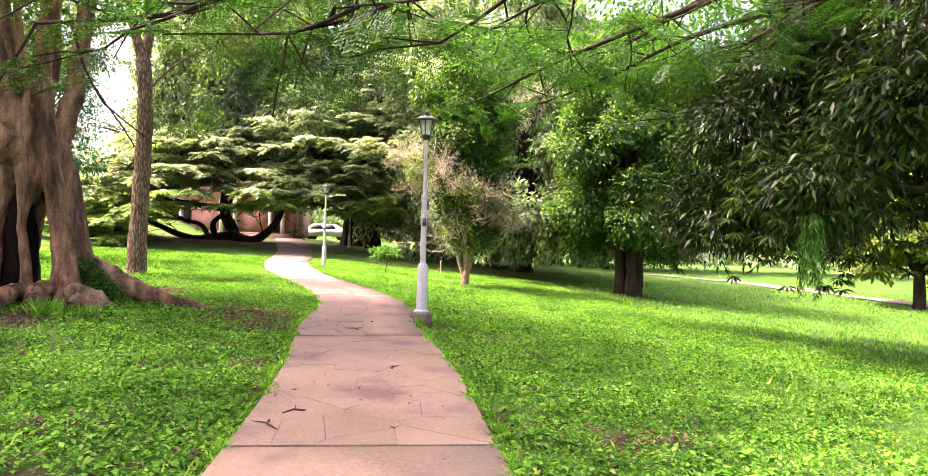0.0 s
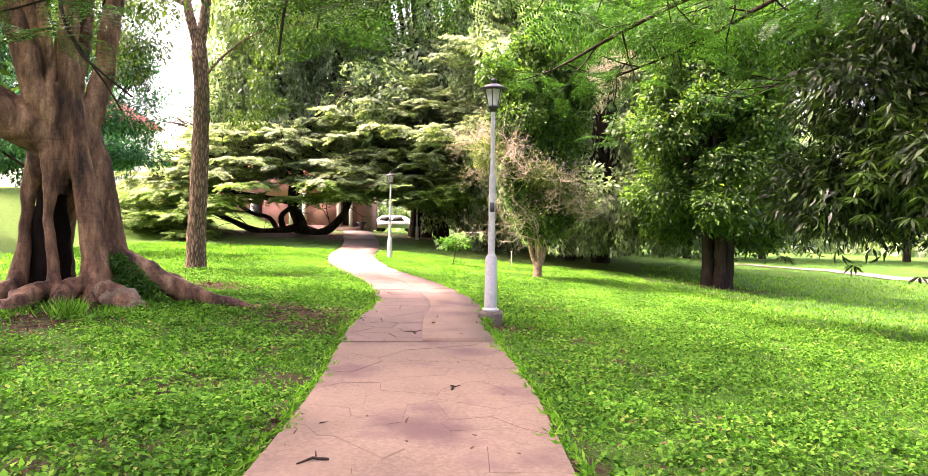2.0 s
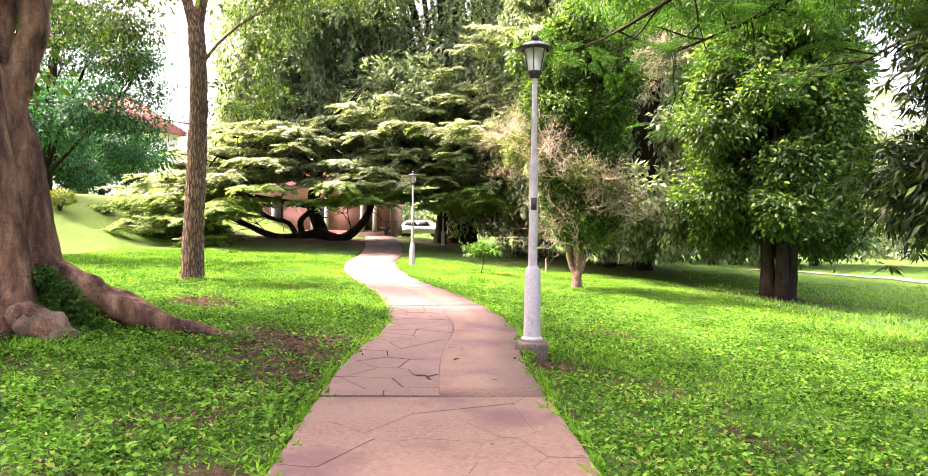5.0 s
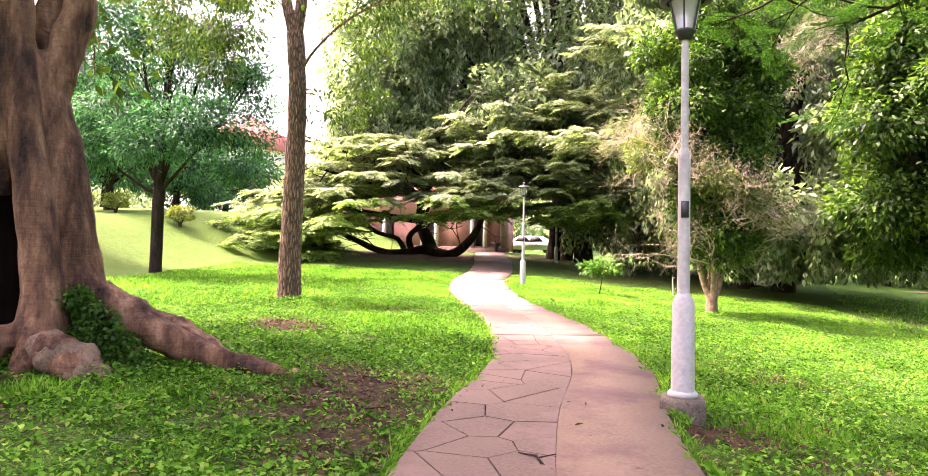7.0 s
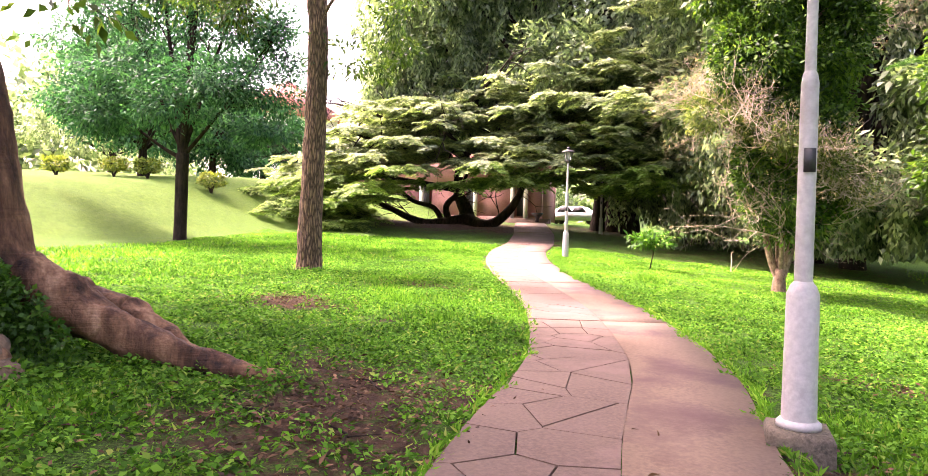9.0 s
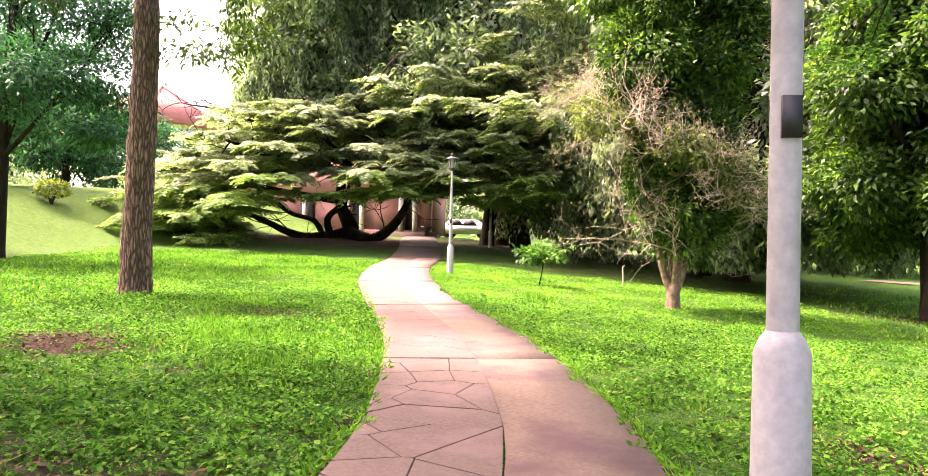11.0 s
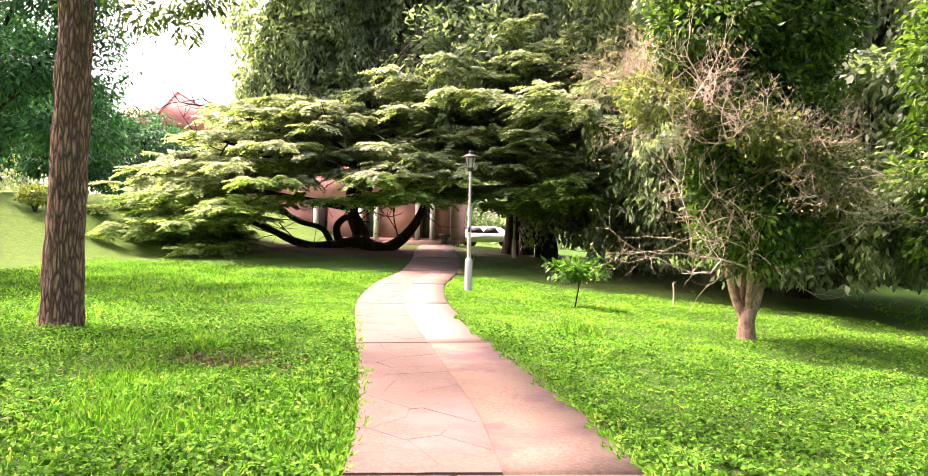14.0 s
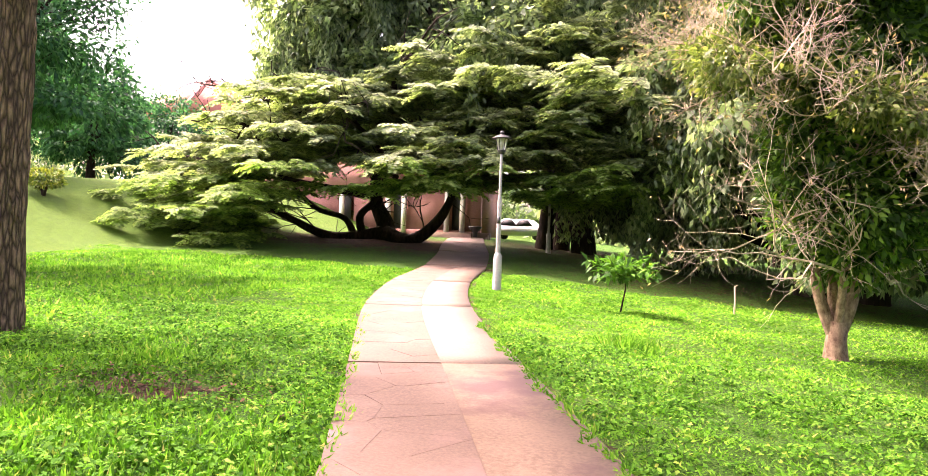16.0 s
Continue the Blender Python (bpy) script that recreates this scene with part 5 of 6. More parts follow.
M_BLUEWALL = surface("blue_grey_wall", (0.20, 0.26, 0.30), (0.32, 0.38, 0.42), 0.7, 12, 0.9, 0.2, 0.01)


def prism(b, section, y0, y1):
    """A closed outline of x and z, carried along y."""
    n = len(section)
    v = [(x, y0, z) for x, z in section] + [(x, y1, z) for x, z in section]
    k = b.n
    b.add(v, [(i, (i + 1) % n, n + (i + 1) % n, n + i) for i in range(n)])
    b.f.append(np.array([list(range(n))[::-1]]) + k)
    b.f.append(np.array([list(range(n, 2 * n))]) + k)
    return b


def pink_house():
    g = 2.1
    ob = thing("pink_house", (-24, 60, g), "pink rendered building with pale columns behind the trees", "building")
    walls = [((x0, 58.0, g), (x1, 58.35, g + 2.748)) for x0, x1 in [(-34, -30.4), (-29.2, -26.4), (-25.2, -22.3), (-21.4, -18.15), (-17.25, -16.2)]]
    walls += [((-34, 58.0, g + 2.75), (-16.2, 58.34, g + 4.6)), ((-16.55, 58.35, g), (-16.2, 61.4, g + 4.59)), ((-34, 58.35, g), (-33.65, 61.4, g + 4.59)), ((-34, 61.4, g), (-16.2, 61.7, g + 4.59))]
    for lo, hi in walls:
        part("wall", box(Build(), lo, hi), M_PINK, ob, "pink rendered wall")
    part("plinth", box(Build(), (-34.1, 57.85, g - 0.5), (-16.1, 57.99, g + 0.35)), M_PINK, ob)
    for x in (-34.1, -30.1, -26.1, -22.65, -21.5, -18.5, -17.45):
        part("column", box(Build(), (x, 57.6, g), (x + 0.28, 57.84, g + 3.0)), M_CREAM, ob, "pale column")
    # dark sheets stand in for the unlit openings between the wall pieces
    for x in (-22.3, -18.15, -26.4, -30.4):
        part("doorway_shade", box(Build(), (x, 58.15, g), (x + 0.9, 58.2, g + 2.74)), M_DARK, ob, "dark sheet for the shade in the doorway")
    for k in range(3):
        part("step", box(Build(), (-20.5 + 0.2 * k, 56.0 + 0.4 * k, g - 0.5), (-15.2, 56.4 + 0.4 * k, g - 0.06 + 0.13 * k)), M_PATH, ob)
    b = Build()
    zr = g + 4.6
    v = [(-34.6, 57.4, zr), (-15.8, 57.4, zr), (-15.8, 62.2, zr), (-34.6, 62.2, zr), (-32, 59.8, zr + 0.9), (-18, 59.8, zr + 0.9)]
    b.add(v, [(0, 1, 5, 4), (2, 3, 4, 5)])
    b.f.append(np.array([(1, 2, 5), (3, 0, 4)]))
    b.f.append(np.array([(3, 2, 1, 0)]))
    part("roof", b, M_ROOF, ob, "red tiled hip roof")


def far_house():
    A, U, W, g = np.array([-66.5, 92.0]), np.array([-0.915, 0.404]), np.array([0.404, 0.915]), 5.0
    ob = thing("roofed_house", (A[0], A[1], g), "far house with steep red tiled hip roof above the trees", "building")

    def ring(grow, z):
        return [(*(A - U * (6 + grow) - W * (6 + grow)), z), (*(A - U * (6 + grow) + W * (6 + grow)), z), (*(A + U * (18 + grow) + W * (6 + grow)), z), (*(A + U * (18 + grow) - W * (6 + grow)), z)]
    sides = [(0, 1, 5, 4), (1, 2, 6, 5), (2, 3, 7, 6), (3, 0, 4, 7)]
    part("wall", Build().add(ring(-0.6, g - 1) + ring(-0.6, 17.0), sides), M_CREAM, ob, "pale rendered wall")
    b = Build().add(ring(0.6, 16.7) + [(*A, 22.5), (*(A + U * 12), 22.5)], [(0, 3, 5, 4), (2, 1, 4, 5)])
    b.f.append(np.array([(1, 0, 4), (3, 2, 5)]))
    b.f.append(np.array([(0, 1, 2, 3)]))
    roof = part("roof", b, M_ROOF, ob, "faded red tiled roof")
    for c in ring(0.6, 16.7)[:2]:
        b = Build()
        add_tube(b, [c, (*A, 22.55)], [0.16, 0.16], 6)
        part("ridge_cap", b, M_PINK, roof)


def white_car():
    x, y = -14.9, 63.0
    g = 2.02
    ob = thing("car", (x, y, g), "white car parked beside the pink building", "car")
    b = Build()
    prism(b, [(x - 2.1, g + 0.3), (x + 2.1, g + 0.3), (x + 2.15, g + 0.7), (x + 1.5, g + 0.88), (x + 0.75, g + 1.4), (x - 0.9, g + 1.42), (x - 1.7, g + 0.95), (x - 2.15, g + 0.85)], y - 0.85, y + 0.85)
    part("body", b, M_WHITECAR, ob)
    for x0, x1 in [(-1.35, -0.25), (-0.15, 0.85)]:
        bb = Build()
        prism(bb, [(x + x0, g + 0.93), (x + x1 + 0.25, g + 0.93), (x + x1 - 0.1, g + 1.34), (x + x0 + 0.35, g + 1.34)], y - 0.865, y - 0.855)
        part("window", bb, M_DARK, ob)
    for wx in (-1.35, 1.35):
        for wy in (-0.8, 0.62):
            w = Build()
            lathe(w, [(0.001, 0), (0.2, 0), (0.31, 0.02), (0.31, 0.18), (0.001, 0.2)], 16)
            wh = part("wheel", w, M_TYRE, ob, local=True)
            wh.rotation_euler = (radians(-90), 0, 0)
            wh.location = (wx, wy, 0.31)
    part("headlight", box(Build(), (x + 2.08, y - 0.75, g + 0.6), (x + 2.16, y - 0.45, g + 0.74)), M_GLASS, ob)


def shed():
    x, y, g = -60, 31.5, 4.6
    ob = thing("shed", (x, y, g), "low shed with blue-grey wall and rusty red roof", "shed")
    part("wall", box(Build(), (x - 3, y - 1.5, g - 1), (x, y + 4.6, g + 1.25)), M_BLUEWALL, ob)
    b = Build()
    b.add([(x - 4, y - 2.0, g + 1.85), (x + 0.6, y - 2.0, g + 1.3), (x + 0.6, y + 5.0, g + 1.3), (x - 4, y + 5.0, g + 1.85), (x - 4, y - 2.0, g + 1.95), (x + 0.6, y - 2.0, g + 1.42), (x + 0.6, y + 5.0, g + 1.42), (x - 4, y + 5.0, g + 1.95)],
          [(3, 2, 1, 0), (4, 5, 6, 7), (0, 1, 5, 4), (1, 2, 6, 5), (2, 3, 7, 6), (3, 0, 4, 7)])
    part("roof", b, M_ROOF, ob)
    w = part("window", box(Build(), (x + 0.005, y + 1.6, g + 0.3), (x + 0.03, y + 3.0, g + 1.0)), M_DARK, ob)
    part("frame", box(Build(), (x + 0.031, y + 2.25, g + 0.3), (x + 0.05, y + 2.35, g + 1.0)), M_CREAM, w)
    part("frame", box(Build(), (x + 0.031, y + 1.6, g + 0.62), (x + 0.049, y + 3.0, g + 0.68)), M_CREAM, w)


def tower():
    x, y = -150, 42.5
    ob = thing("tower_block", (x, y, 3), "pale pinkish tower block far beyond the lawn", "building")
    part("wall", box(Build(), (x - 14, y - 16, 0), (x, y + 18.5, 62)), M_CREAM, ob)
    part("wall", box(Build(), (x - 8, y + 18.5, 0), (x - 1, y + 24, 60)), M_BLUSH, ob)
    for f in range(14):
        for k in range(6):
            if k != 3:
                part("window", box(Build(), (x + 0.02, y - 13 + 5 * k, 9 + 3.6 * f), (x + 0.1, y - 11 + 5 * k, 10.5 + 3.6 * f)), M_CREAMDARK, ob)


M_BLUSH = surface("pale_pink_paint", (0.55, 0.36, 0.31), (0.66, 0.47, 0.41), 0.6, 9, 0.85, 0.1, 0.008)
M_CREAMDARK = surface("shaded_pane", (0.35, 0.33, 0.32), (0.46, 0.44, 0.42), 1, 8, 0.3, 0.05, 0.005)


def shrub(x, y, r, mat, seed, label, stem=0.35):
    rng = np.random.default_rng(seed)
    g = float(land(x, y))
    ob = thing("shrub", (x, y, g), label, "shrub", "small clipped shrubs on the bank")
    b = Build()
    for k in range(3):
        a = k * 2.1
        add_tube(b, [(x, y, g - 0.05), (x + 0.12 * r * math.cos(a), y + 0.12 * r * math.sin(a), g + stem * 0.6), (x + 0.45 * r * math.cos(a), y + 0.45 * r * math.sin(a), g + stem + 0.3 * r)], [0.06, 0.05, 0.03], 6, 0.08, k)
    part("stem", b, M_DARKBARK, ob, smooth=True)
    c = Build()
    blob_leaves(c, rng, (x, y, g + stem + 0.5 * r), (r, r, r * 0.6), 900, 0.16, 0.08, 0.1, 0.6, 0.6)
    part("crown", c, mat, ob)


def sapling():
    rng = np.random.default_rng(73)
    x, y = -4.3, 31.2
    g = float(land(x, y))
    ob = thing("sapling", (x, y, g), "small sapling with bright fresh green leaves", "sapling")
    b, c = Build(), Build()
    add_tube(b, [(x, y, g - 0.05), (x + 0.1, y, g + 0.5), (x + 0.05, y, g + 1.15)], [0.02, 0.016, 0.01], 5)
    for k in range(9):
        a = k * 2.4
        e = np.array([x + 0.85 * math.cos(a) * (0.6 + 0.4 * rng.random()), y + 0.5 * math.sin(a), g + 0.75 + 0.35 * rng.random()])
        add_tube(b, [(x + 0.08, y, g + 0.7), 0.5 * (np.array([x, y, g + 0.95]) + e), e], [0.01, 0.008, 0.005], 4)
        n = 46
        t = rng.random(n)[:, None]
        p = np.array([x, y, g + 0.85]) * (1 - t) + e * t + rng.normal(0, 0.08, (n, 3))
        add_leaves(c, p, (e - np.array([x, y, g + 0.9])) + rng.normal(0, 0.5, (n, 3)), np.array([0, 0, 1]) + rng.normal(0, 0.3, (n, 3)), 0.2 + 0.06 * rng.random(n), 0.085)
    part("stem", b, M_DARKBARK, ob, smooth=True)
    part("leaves", c, L_FLAME, ob)


def stake():
    x, y = -2.05, 33.4
    g = float(land(x, y))
    b = Build()
    add_tube(b, [(x, y, g - 0.1), (x + 0.02, y, g + 0.35), (x, y, g + 0.62), (x + 0.06, y, g + 0.66)], [0.022, 0.02, 0.018, 0.012], 7, 0.1, 2)
    ob = thing("stake", (x, y, g), "thin pale wooden stake in the shaded lawn", "stake")
    part("pole", b, M_DEADBARK, ob, smooth=True)


def planter():
    x, y, g = -15.9, 56.2, 2.0
    ob = thing("planter", (x, y, g), "dark planter bowl at the end of the path", "planter")
    part("pot", lathe(Build(), [(0.001, 0), (0.16, 0), (0.12, 0.25), (0.2, 0.4), (0.42, 0.62), (0.42, 0.68), (0.36, 0.66), (0.001, 0.6)], 18), M_BLACK, ob, local=True, smooth=True)


def fallen_twigs():
    rng = np.random.default_rng(77)
    for x, y, L in [(-1.25, 6.95, 0.28), (-1.05, 7.3, 0.2), (-0.6, 9.2, 0.16), (-1.6, 12.2, 0.3), (-3.3, 12.9, 0.5), (-3.8, 14.2, 0.6), (-4.2, 13.4, 0.5)]:
        g = float(max(land(x, y), path_z(y) + 0.0)) + 0.035
        b = Build()
        a = rng.random() * 6.28
        p = np.array([x, y, g])
        add_tube(b, [p, p + np.array([math.cos(a) * L * 0.5, math.sin(a) * L * 0.5, 0.015]), p + np.array([math.cos(a + 0.3) * L, math.sin(a + 0.3) * L, 0.0])], [0.011, 0.009, 0.005], 6, 0.15, 1)
        add_tube(b, [p + np.array([math.cos(a) * L * 0.4, math.sin(a) * L * 0.4, 0.01]), p + np.array([math.cos(a - 0.8) * L * 0.6, math.sin(a - 0.8) * L * 0.6, 0.03])], [0.007, 0.003], 5)
        ob = thing("twig", (x, y, g), "dark broken twig lying on the ground", "twig", "fallen twigs")
        part("wood", b, M_DARKBARK, ob, smooth=True)


def far_road():
    pts = spline([(9, 50), (15.2, 45.6), (21.4, 39), (30, 31), (42, 24)], 40)
    v, f = [], []
    for i, (px, py) in enumerate(pts):
        for o in (-0.7, 0.7):
            v.append((px + o * 0.7, py + o * 0.7, float(land(px + o * 0.7, py + o * 0.7)) + 0.05))
        if i:
            k = 2 * i
            f.append((k - 2, k - 1, k + 1, k))
    tagged(new("park_road", Build().add(v, f).mesh("park_road", M_NEWCON)), "pale concrete path crossing the lower lawn", "path", kind="structure")


far_road()
pink_house()
far_house()
white_car()
shed()
tower()
for i, (x, y, r) in enumerate([(-32.4, 37.2, 0.7), (-27.6, 37.0, 0.65), (-36, 38, 0.7), (-47, 27.5, 0.8), (-50, 30, 0.8), (-34, 33, 0.6)]):
    shrub(x, y, r, L_YELL, 100 + i, "small round clipped shrub on the grassy bank")
sapling()
stake()
planter()
fallen_twigs()


# ---- far woods ----
def far_woods():
    rng = np.random.default_rng(90)
    b = Build()
    for i in range(70):
        a = math.radians(-75 + 150 * i / 69)  # a ring of trees beyond the park
        d = 95 + 25 * rng.random()
        if -48 < math.degrees(a) < -25:
            d += 60
        x, y = -d * math.sin(-a) * 1.0, d * math.cos(a)
        r = 7 + 4 * rng.random()
        blob_leaves(b, rng, (x, y, float(land(x, y)) + r * 0.6), (r, r, r * 0.9), 620, 1.4, 0.8, 0.3, 0.6)
    ob = thing("woods", (0, 95, 0), "distant wooded edge of the park", "woods", kind="stuff")
    part("foliage", b, L_VINE, ob)


far_woods()


# ---- grass ----
def grass():
    rng = np.random.default_rng(7)
    n = 620000
    y = 2.0 + 34 * rng.random(n) ** 1.25
    side = np.where(rng.random(n) < 0.5, 1, -1)
    d = side * (1.015 + 12 * rng.random(n) ** 1.5)
    x = path_x(y) + d
    keep = rng.random(n) > np.clip(soil_at(x, y) * 1.9 - 0.3, 0, 0.93)
    x, y = x[keep], y[keep]
    n = len(x)
    a = rng.random(n) * 6.283
    tuft = 0.35 + 0.9 * (0.5 + 0.5 * np.sin(x * 4.1 + np.sin(y * 3.7) * 2) * np.cos(y * 4.4 + np.sin(x * 5.1))) ** 1.5
    far = np.clip((y - 20) / 12, 0, 1)
    h = (0.016 + 0.034 * rng.random(n)) * tuft * (1 + 0.5 * far)
    w = (0.007 + 0.010 * rng.random(n)) * (1 + far)
    z = land(x, y) - 0.008
    lean = rng.normal(0, 1.1, (n, 2)) * h[:, None]
    c, s = np.cos(a), np.sin(a)
    v = np.stack([np.stack([x - c * w, y - s * w, z + 0.15 * h], 1), np.stack([x + c * w, y + s * w, z + 0.15 * h], 1), np.stack([x + lean[:, 0], y + lean[:, 1], z + h], 1)], 1).reshape(-1, 3)
    b = Build().add(v, np.arange(len(v)).reshape(-1, 3))
    m = 42000
    x, y = rng.uniform(-20, -11, m), rng.uniform(8, 36, m)
    x[:22000], y[:22000] = rng.uniform(4, 24, 22000), rng.uniform(10, 42, 22000)
    z, a = land(x, y) - 0.02, rng.random(m) * 6.283
    c, s, h = np.cos(a) * 0.035, np.sin(a) * 0.035, 0.05 + 0.09 * rng.random(m)
    v = np.stack([np.stack([x - c, y - s, z], 1), np.stack([x + c, y + s, z], 1), np.stack([x + rng.normal(0, 0.06, m), y + rng.normal(0, 0.06, m), z + h], 1)], 1).reshape(-1, 3)
    b.add(v, np.arange(len(v)).reshape(-1, 3))
    tagged(new("grass", b.mesh("grass", M_BLADE)), "short uneven bright green lawn grass", "grass", kind="stuff")


grass()


def weed_carpet():
    """Low rosettes of small broad leaves all over the near lawn."""
    rng = np.random.default_rng(23)
    m = 17000
    y = 2.2 + 24 * rng.random(m) ** 1.15
    side = np.where(rng.random(m) < 0.56, -1, 1)
    x = path_x(y) + side * (1.1 + 9.0 * rng.random(m) ** 1.2)
    patch = np.sin(x * 1.3 + 1.7 * np.sin(y * 0.9)) * np.cos(y * 1.1 + np.sin(x * 1.9)) + 0.5 * np.sin(x * 3.3 - y * 2.7)
    near_fig = np.exp(-((x + 5.5) ** 2 + (y - 9.5) ** 2) / 30.0)
    ok = (rng.random(m) < 0.50 + 0.28 * patch + 0.4 * near_fig) & (rng.random(m) > soil_at(x, y) * 1.25)
    b = Build()
    for cx, cy in zip(x[ok], y[ok]):
        r = 0.06 + 0.22 * rng.random() ** 1.7
        k = int(18 + 190 * r)
        th, u = rng.random(k) * 6.283, rng.random(k) ** 0.5
        px, py = cx + r * u * np.cos(th), cy + r * u * np.sin(th)
        hgt = (0.018 + 0.42 * r) * (1 - 0.75 * u * u) * (0.6 + 0.6 * rng.random(k))
        inside = np.abs(px - path_x(py)) > 1.03
        c = np.stack([px, py, land(px, py) + hgt], 1)[inside]
        axis = np.stack([np.cos(th), np.sin(th), 0.25 - 0.5 * u], 1)[inside] + rng.normal(0, 0.45, (len(c), 3))
        nrm = np.array([0, 0, 1.0]) + rng.normal(0, 0.38, (len(c), 3))
        s = 0.026 + 0.042 * rng.random(len(c))
        add_leaves(b, c, axis, nrm, s, s * 0.62)
    tagged(new("lawn_weeds", b.mesh("lawn_weeds", L_WEED)), "low broad-leaved weeds spread through the lawn", "weeds", kind="stuff")


L_WEED = leaf_mat("clover_green", [(0.0, (0.018, 0.070, 0.008)), (0.45, (0.068, 0.21, 0.020)), (0.9, (0.15, 0.35, 0.038)), (1.0, (0.26, 0.30, 0.07))], 0.3, 0.8, 0.8, 0.08)
weed_carpet()


def tufts():
    """Longer weeds round the roots, the lamp and in rank patches."""
    rng = np.random.default_rng(19)
    b = Build()
    spots = [(-6.25, 11.55, 0.16, 0.30), (-5.8, 11.9, 0.2, 0.16), (-7.9, 11.0, 0.25, 0.13), (-5.2, 12.6, 0.4, 0.09), (-8.6, 10.9, 0.3, 0.10), (-7.1, 11.3, 0.25, 0.12), (-5.1, 13.9, 0.4, 0.08),
             (-4.7, 19.4, 0.7, 0.12), (-5.2, 20.4, 0.9, 0.13), (-6.2, 19.2, 0.9, 0.13), (-7.0, 20.6, 0.8, 0.12), (-5.3, 22.2, 0.5, 0.12), (-3.6, 26.8, 0.3, 0.22), (-0.3, 15.4, 0.4, 0.12), (0.1, 14.5, 0.5, 0.1), (-8.4, 22.4, 1.0, 0.12), (-4.9, 17.7, 0.5, 0.12)]
    for cx, cy, r, h in spots:
        n = int(2600 * r)
        x, y = cx + rng.normal(0, r * 0.6, n), cy + rng.normal(0, r * 0.6, n)
        ok = np.abs(x - path_x(y)) > 1.05
        x, y = x[ok], y[ok]
        n = len(x)
        p = np.stack([x, y, land(x, y) - 0.01], 1)
        s = h * (0.35 + 0.75 * rng.random(n))
        add_leaves(b, p, np.stack([rng.normal(0, 0.55, n), rng.normal(0, 0.55, n), np.ones(n)], 1), rng.normal(size=(n, 3)), s, 0.012 + 0.018 * rng.random(n))
    n = 9000
    y = 2 + 25 * rng.random(n)
    ragged = 0.05 * np.sin(y * 3.7) + 0.04 * np.sin(y * 9.1 + 1) + 0.03 * np.sin(y * 23)
    d = np.where(rng.random(n) < 0.5, 1, -1) * (1.015 + ragged * (rng.random(n) < 0.8) + 0.07 * rng.random(n))
    x = path_x(y) + d
    s = 0.04 + 0.07 * rng.random(n)
    p = np.stack([x, y, np.maximum(land(x, y), path_z(y) - 0.01) + 0.012], 1)
    add_leaves(b, p, np.stack([-d * 0.5 + rng.normal(0, 0.6, n), rng.normal(0, 0.8, n), 0.25 + 0.8 * rng.random(n)], 1), rng.normal(size=(n, 3)) + np.array([0, 0, 1.0]), s, 0.014 + 0.014 * rng.random(n))
    tagged(new("weeds", b.mesh("weeds", M_BLADE)), "tufts of longer grass and weeds about the roots", "weeds", kind="stuff")


tufts()


# ---- fallen leaves ----
def litter():
    rng = np.random.default_rng(17)
    b = Build()
    for cx, cy, rx, ry, k in [(-3.9, 13.6, 1.1, 1.6, 520), (-3.0, 11.6, 0.5, 1.4, 160), (-7.6, 18.2, 0.9, 0.6, 200), (-7.2, 21.8, 1.1, 0.4, 120), (-0.4, 14.0, 0.9, 0.8, 130), (-6.6, 11.2, 1.6, 1.0, 220), (-1.6, 7.0, 0.4, 2.0, 120),
                              (-8.3, 10.4, 1.2, 0.9, 220), (-14, 43, 4, 4, 500), (-2, 40, 7, 5, 600), (-1.5, 12, 0.8, 8, 60), (0.6, 10, 1.0, 5, 160), (1.7, 7.2, 0.9, 0.5, 90), (0.2, 17.2, 0.8, 0.4, 90)]:
        k = int(2.4 * k)
        x, y = cx + rx * rng.normal(0, 0.6, k), cy + ry * rng.normal(0, 0.6, k)
        p = np.stack([x, y, land(x, y) + 0.035 + 0.02 * rng.random(k)], 1)
        s = 0.035 + 0.05 * rng.random(k)
        add_leaves(b, p, rng.normal(size=(k, 3)) * np.array([1, 1, 0.2]), np.array([0, 0, 1.0]) + rng.normal(0, 0.3, (k, 3)), s, s * 0.45)
    tagged(new("fallen_leaves", b.mesh("fallen_leaves", L_LITTER)), "dry brown leaves fallen on soil and path edge", "fallen leaves", kind="stuff")


litter()


# ---- flagstones and slabs of the path ----
def clipped(poly, px, py, nx, ny):
    """The part of a polygon on the near side of a line."""
    out = []
    for i in range(len(poly)):
        a, c = poly[i], poly[(i + 1) % len(poly)]
        da, dc = (a[0] - px) * nx + (a[1] - py) * ny, (c[0] - px) * nx + (c[1] - py) * ny
        if da <= 0:
            out.append(a)
        if da * dc < 0:
            t = da / (da - dc)
            out.append((a[0] + (c[0] - a[0]) * t, a[1] + (c[1] - a[1]) * t))
    return out


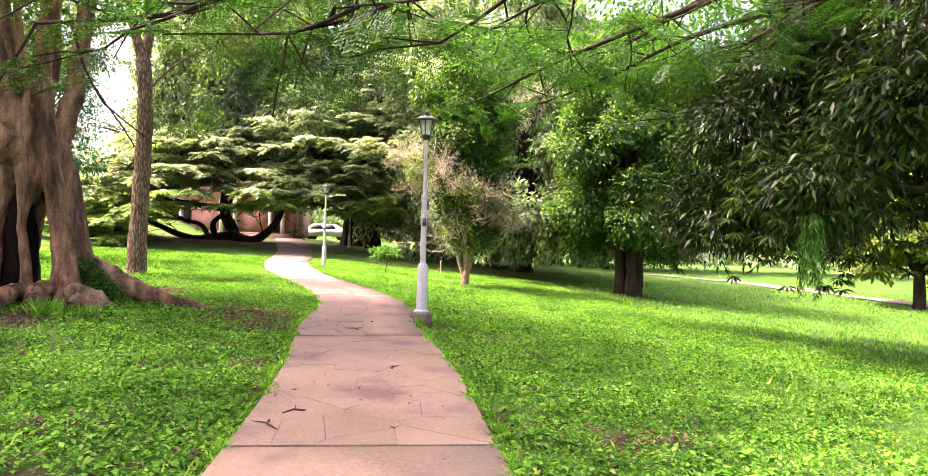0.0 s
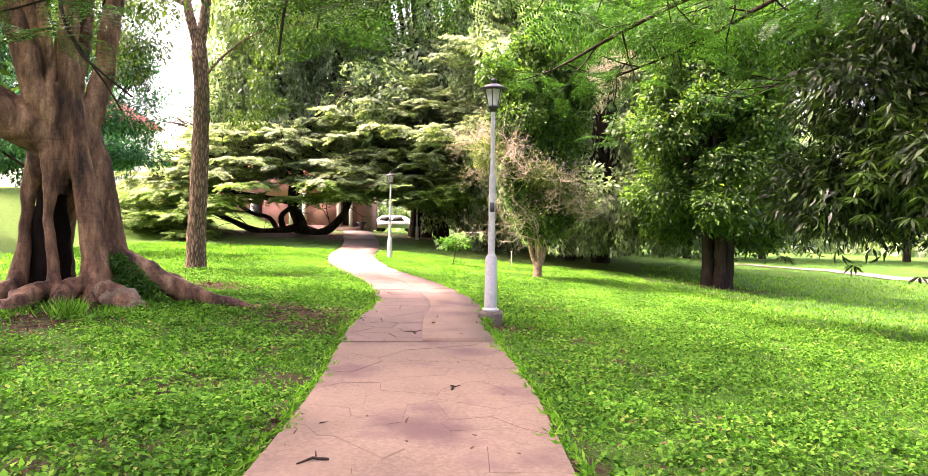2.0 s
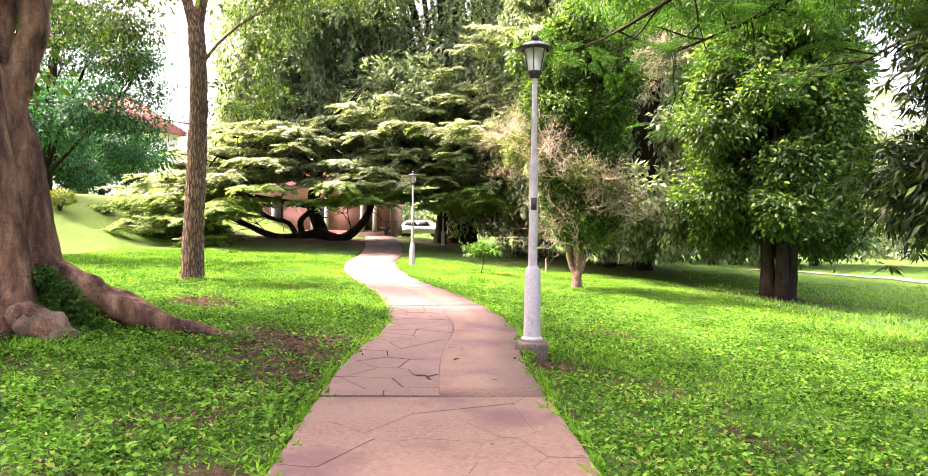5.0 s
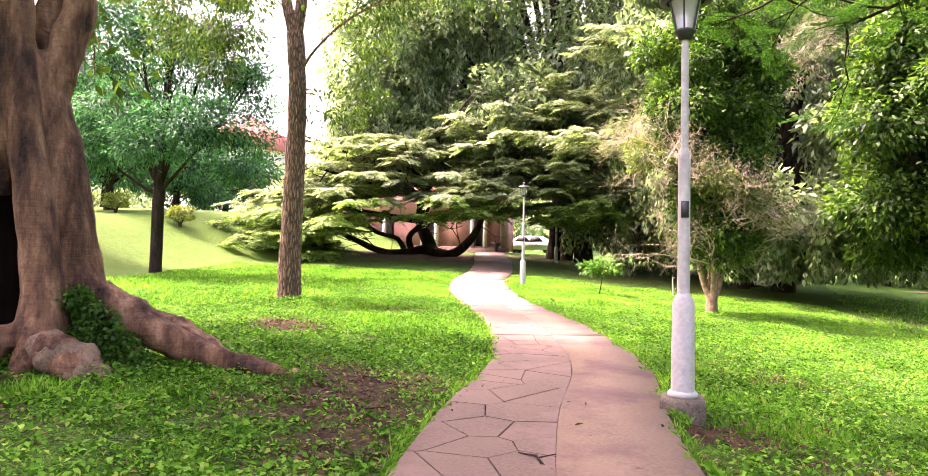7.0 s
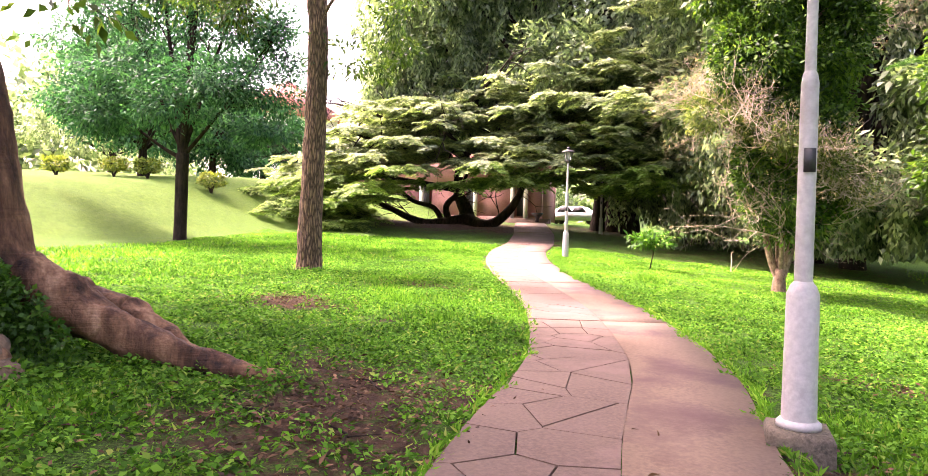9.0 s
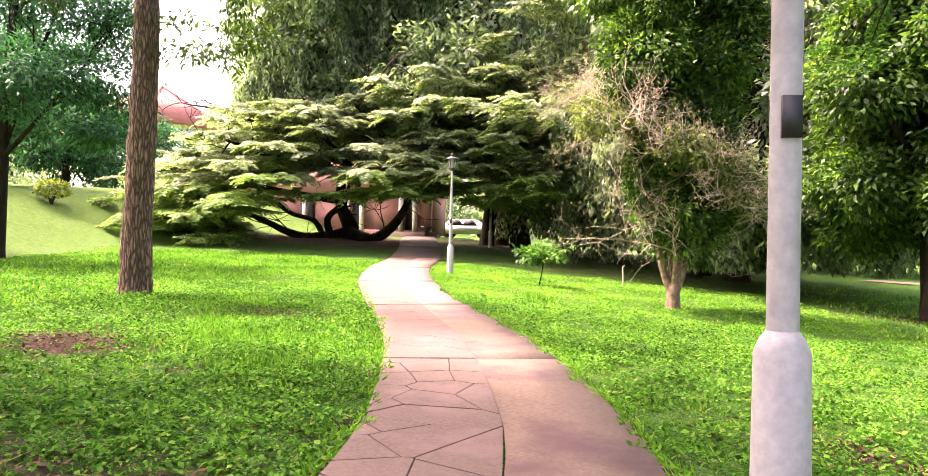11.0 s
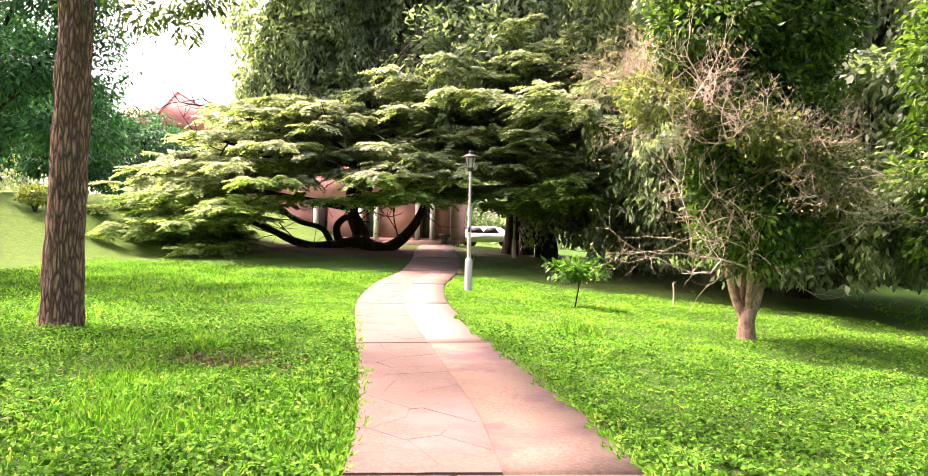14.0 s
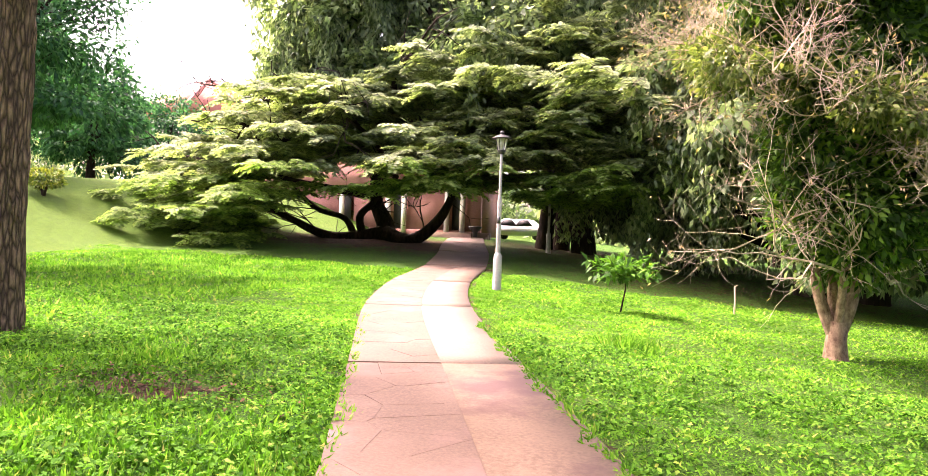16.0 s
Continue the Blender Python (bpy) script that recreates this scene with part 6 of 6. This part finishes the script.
def paving():
    rng = np.random.default_rng(3)
    joints = [-7, -2.5, 2, 6.4, 11.58, 19.05, 23.95, 28.4, 32.6, 37.2, 42, 47, 52, 57]
    for s0, s1 in zip(joints[:-1], joints[1:]):
        gap = 0.024
        plain = s1 < 7
        bands = [(-0.97, 0.97)] if plain else [] if s1 < 12 else [(0.052, 0.97)]
        stones = (-0.97, 0.97) if s1 < 12 else (-0.97, 0.046)
        if s0 > 34:
            part("slab", strip(s0 + gap, s1 - gap, -0.97, 0.97, -0.05, 0.03), M_STONE, path_ob)
            continue
        for d0, d1 in bands:
            m = M_NEWCON if 23 < s0 < 30 else M_PATH
            part("slab", strip(s0 + gap, s1 - gap, d0, d1, -0.05, 0.032), m, path_ob)
        if plain:
            continue
        seeds = []
        while len(seeds) < int((s1 - s0) * (stones[1] - stones[0]) * 5.0):
            c = (rng.uniform(s0, s1), rng.uniform(*stones))
            if all((c[0] - o[0]) ** 2 + (c[1] - o[1]) ** 2 > 0.085 for o in seeds) or rng.random() < 0.02:
                seeds.append(c)
        for i, c in enumerate(seeds):
            poly = [(s0 + gap, stones[0]), (s1 - gap, stones[0]), (s1 - gap, stones[1]), (s0 + gap, stones[1])]
            half = (0.0008 + 0.0015 * rng.random()) if s1 < 12 else 0.003 + 0.006 * rng.random() if s0 < 18 else 0.0009 + 0.0022 * rng.random() if s0 < 23 else 0.0006
            for k, o in enumerate(seeds):
                if k != i:
                    nx, ny = o[0] - c[0], o[1] - c[1]
                    ln = math.hypot(nx, ny)
                    if ln < 1.8:
                        nx, ny = nx / ln, ny / ln
                        poly = clipped(poly, c[0] + nx * (ln / 2 - half), c[1] + ny * (ln / 2 - half), nx, ny)
            if len(poly) < 3:
                continue
            lift = 0.030 + rng.normal(0, 0.0012)
            me = bpy.data.meshes.new("flagstone")
            n = len(poly)
            v = [path_point(a, d, lift) for a, d in poly] + [path_point(a, d, -0.02) for a, d in poly]
            me.from_pydata(v, [], [list(range(n))[::-1]] + [[k, (k + 1) % n, n + (k + 1) % n, n + k] for k in range(n)])
            me.materials.append(M_STONE if s1 > 12 else M_PATH)
            me.update()
            part("flagstone", me, None, path_ob)


paving()
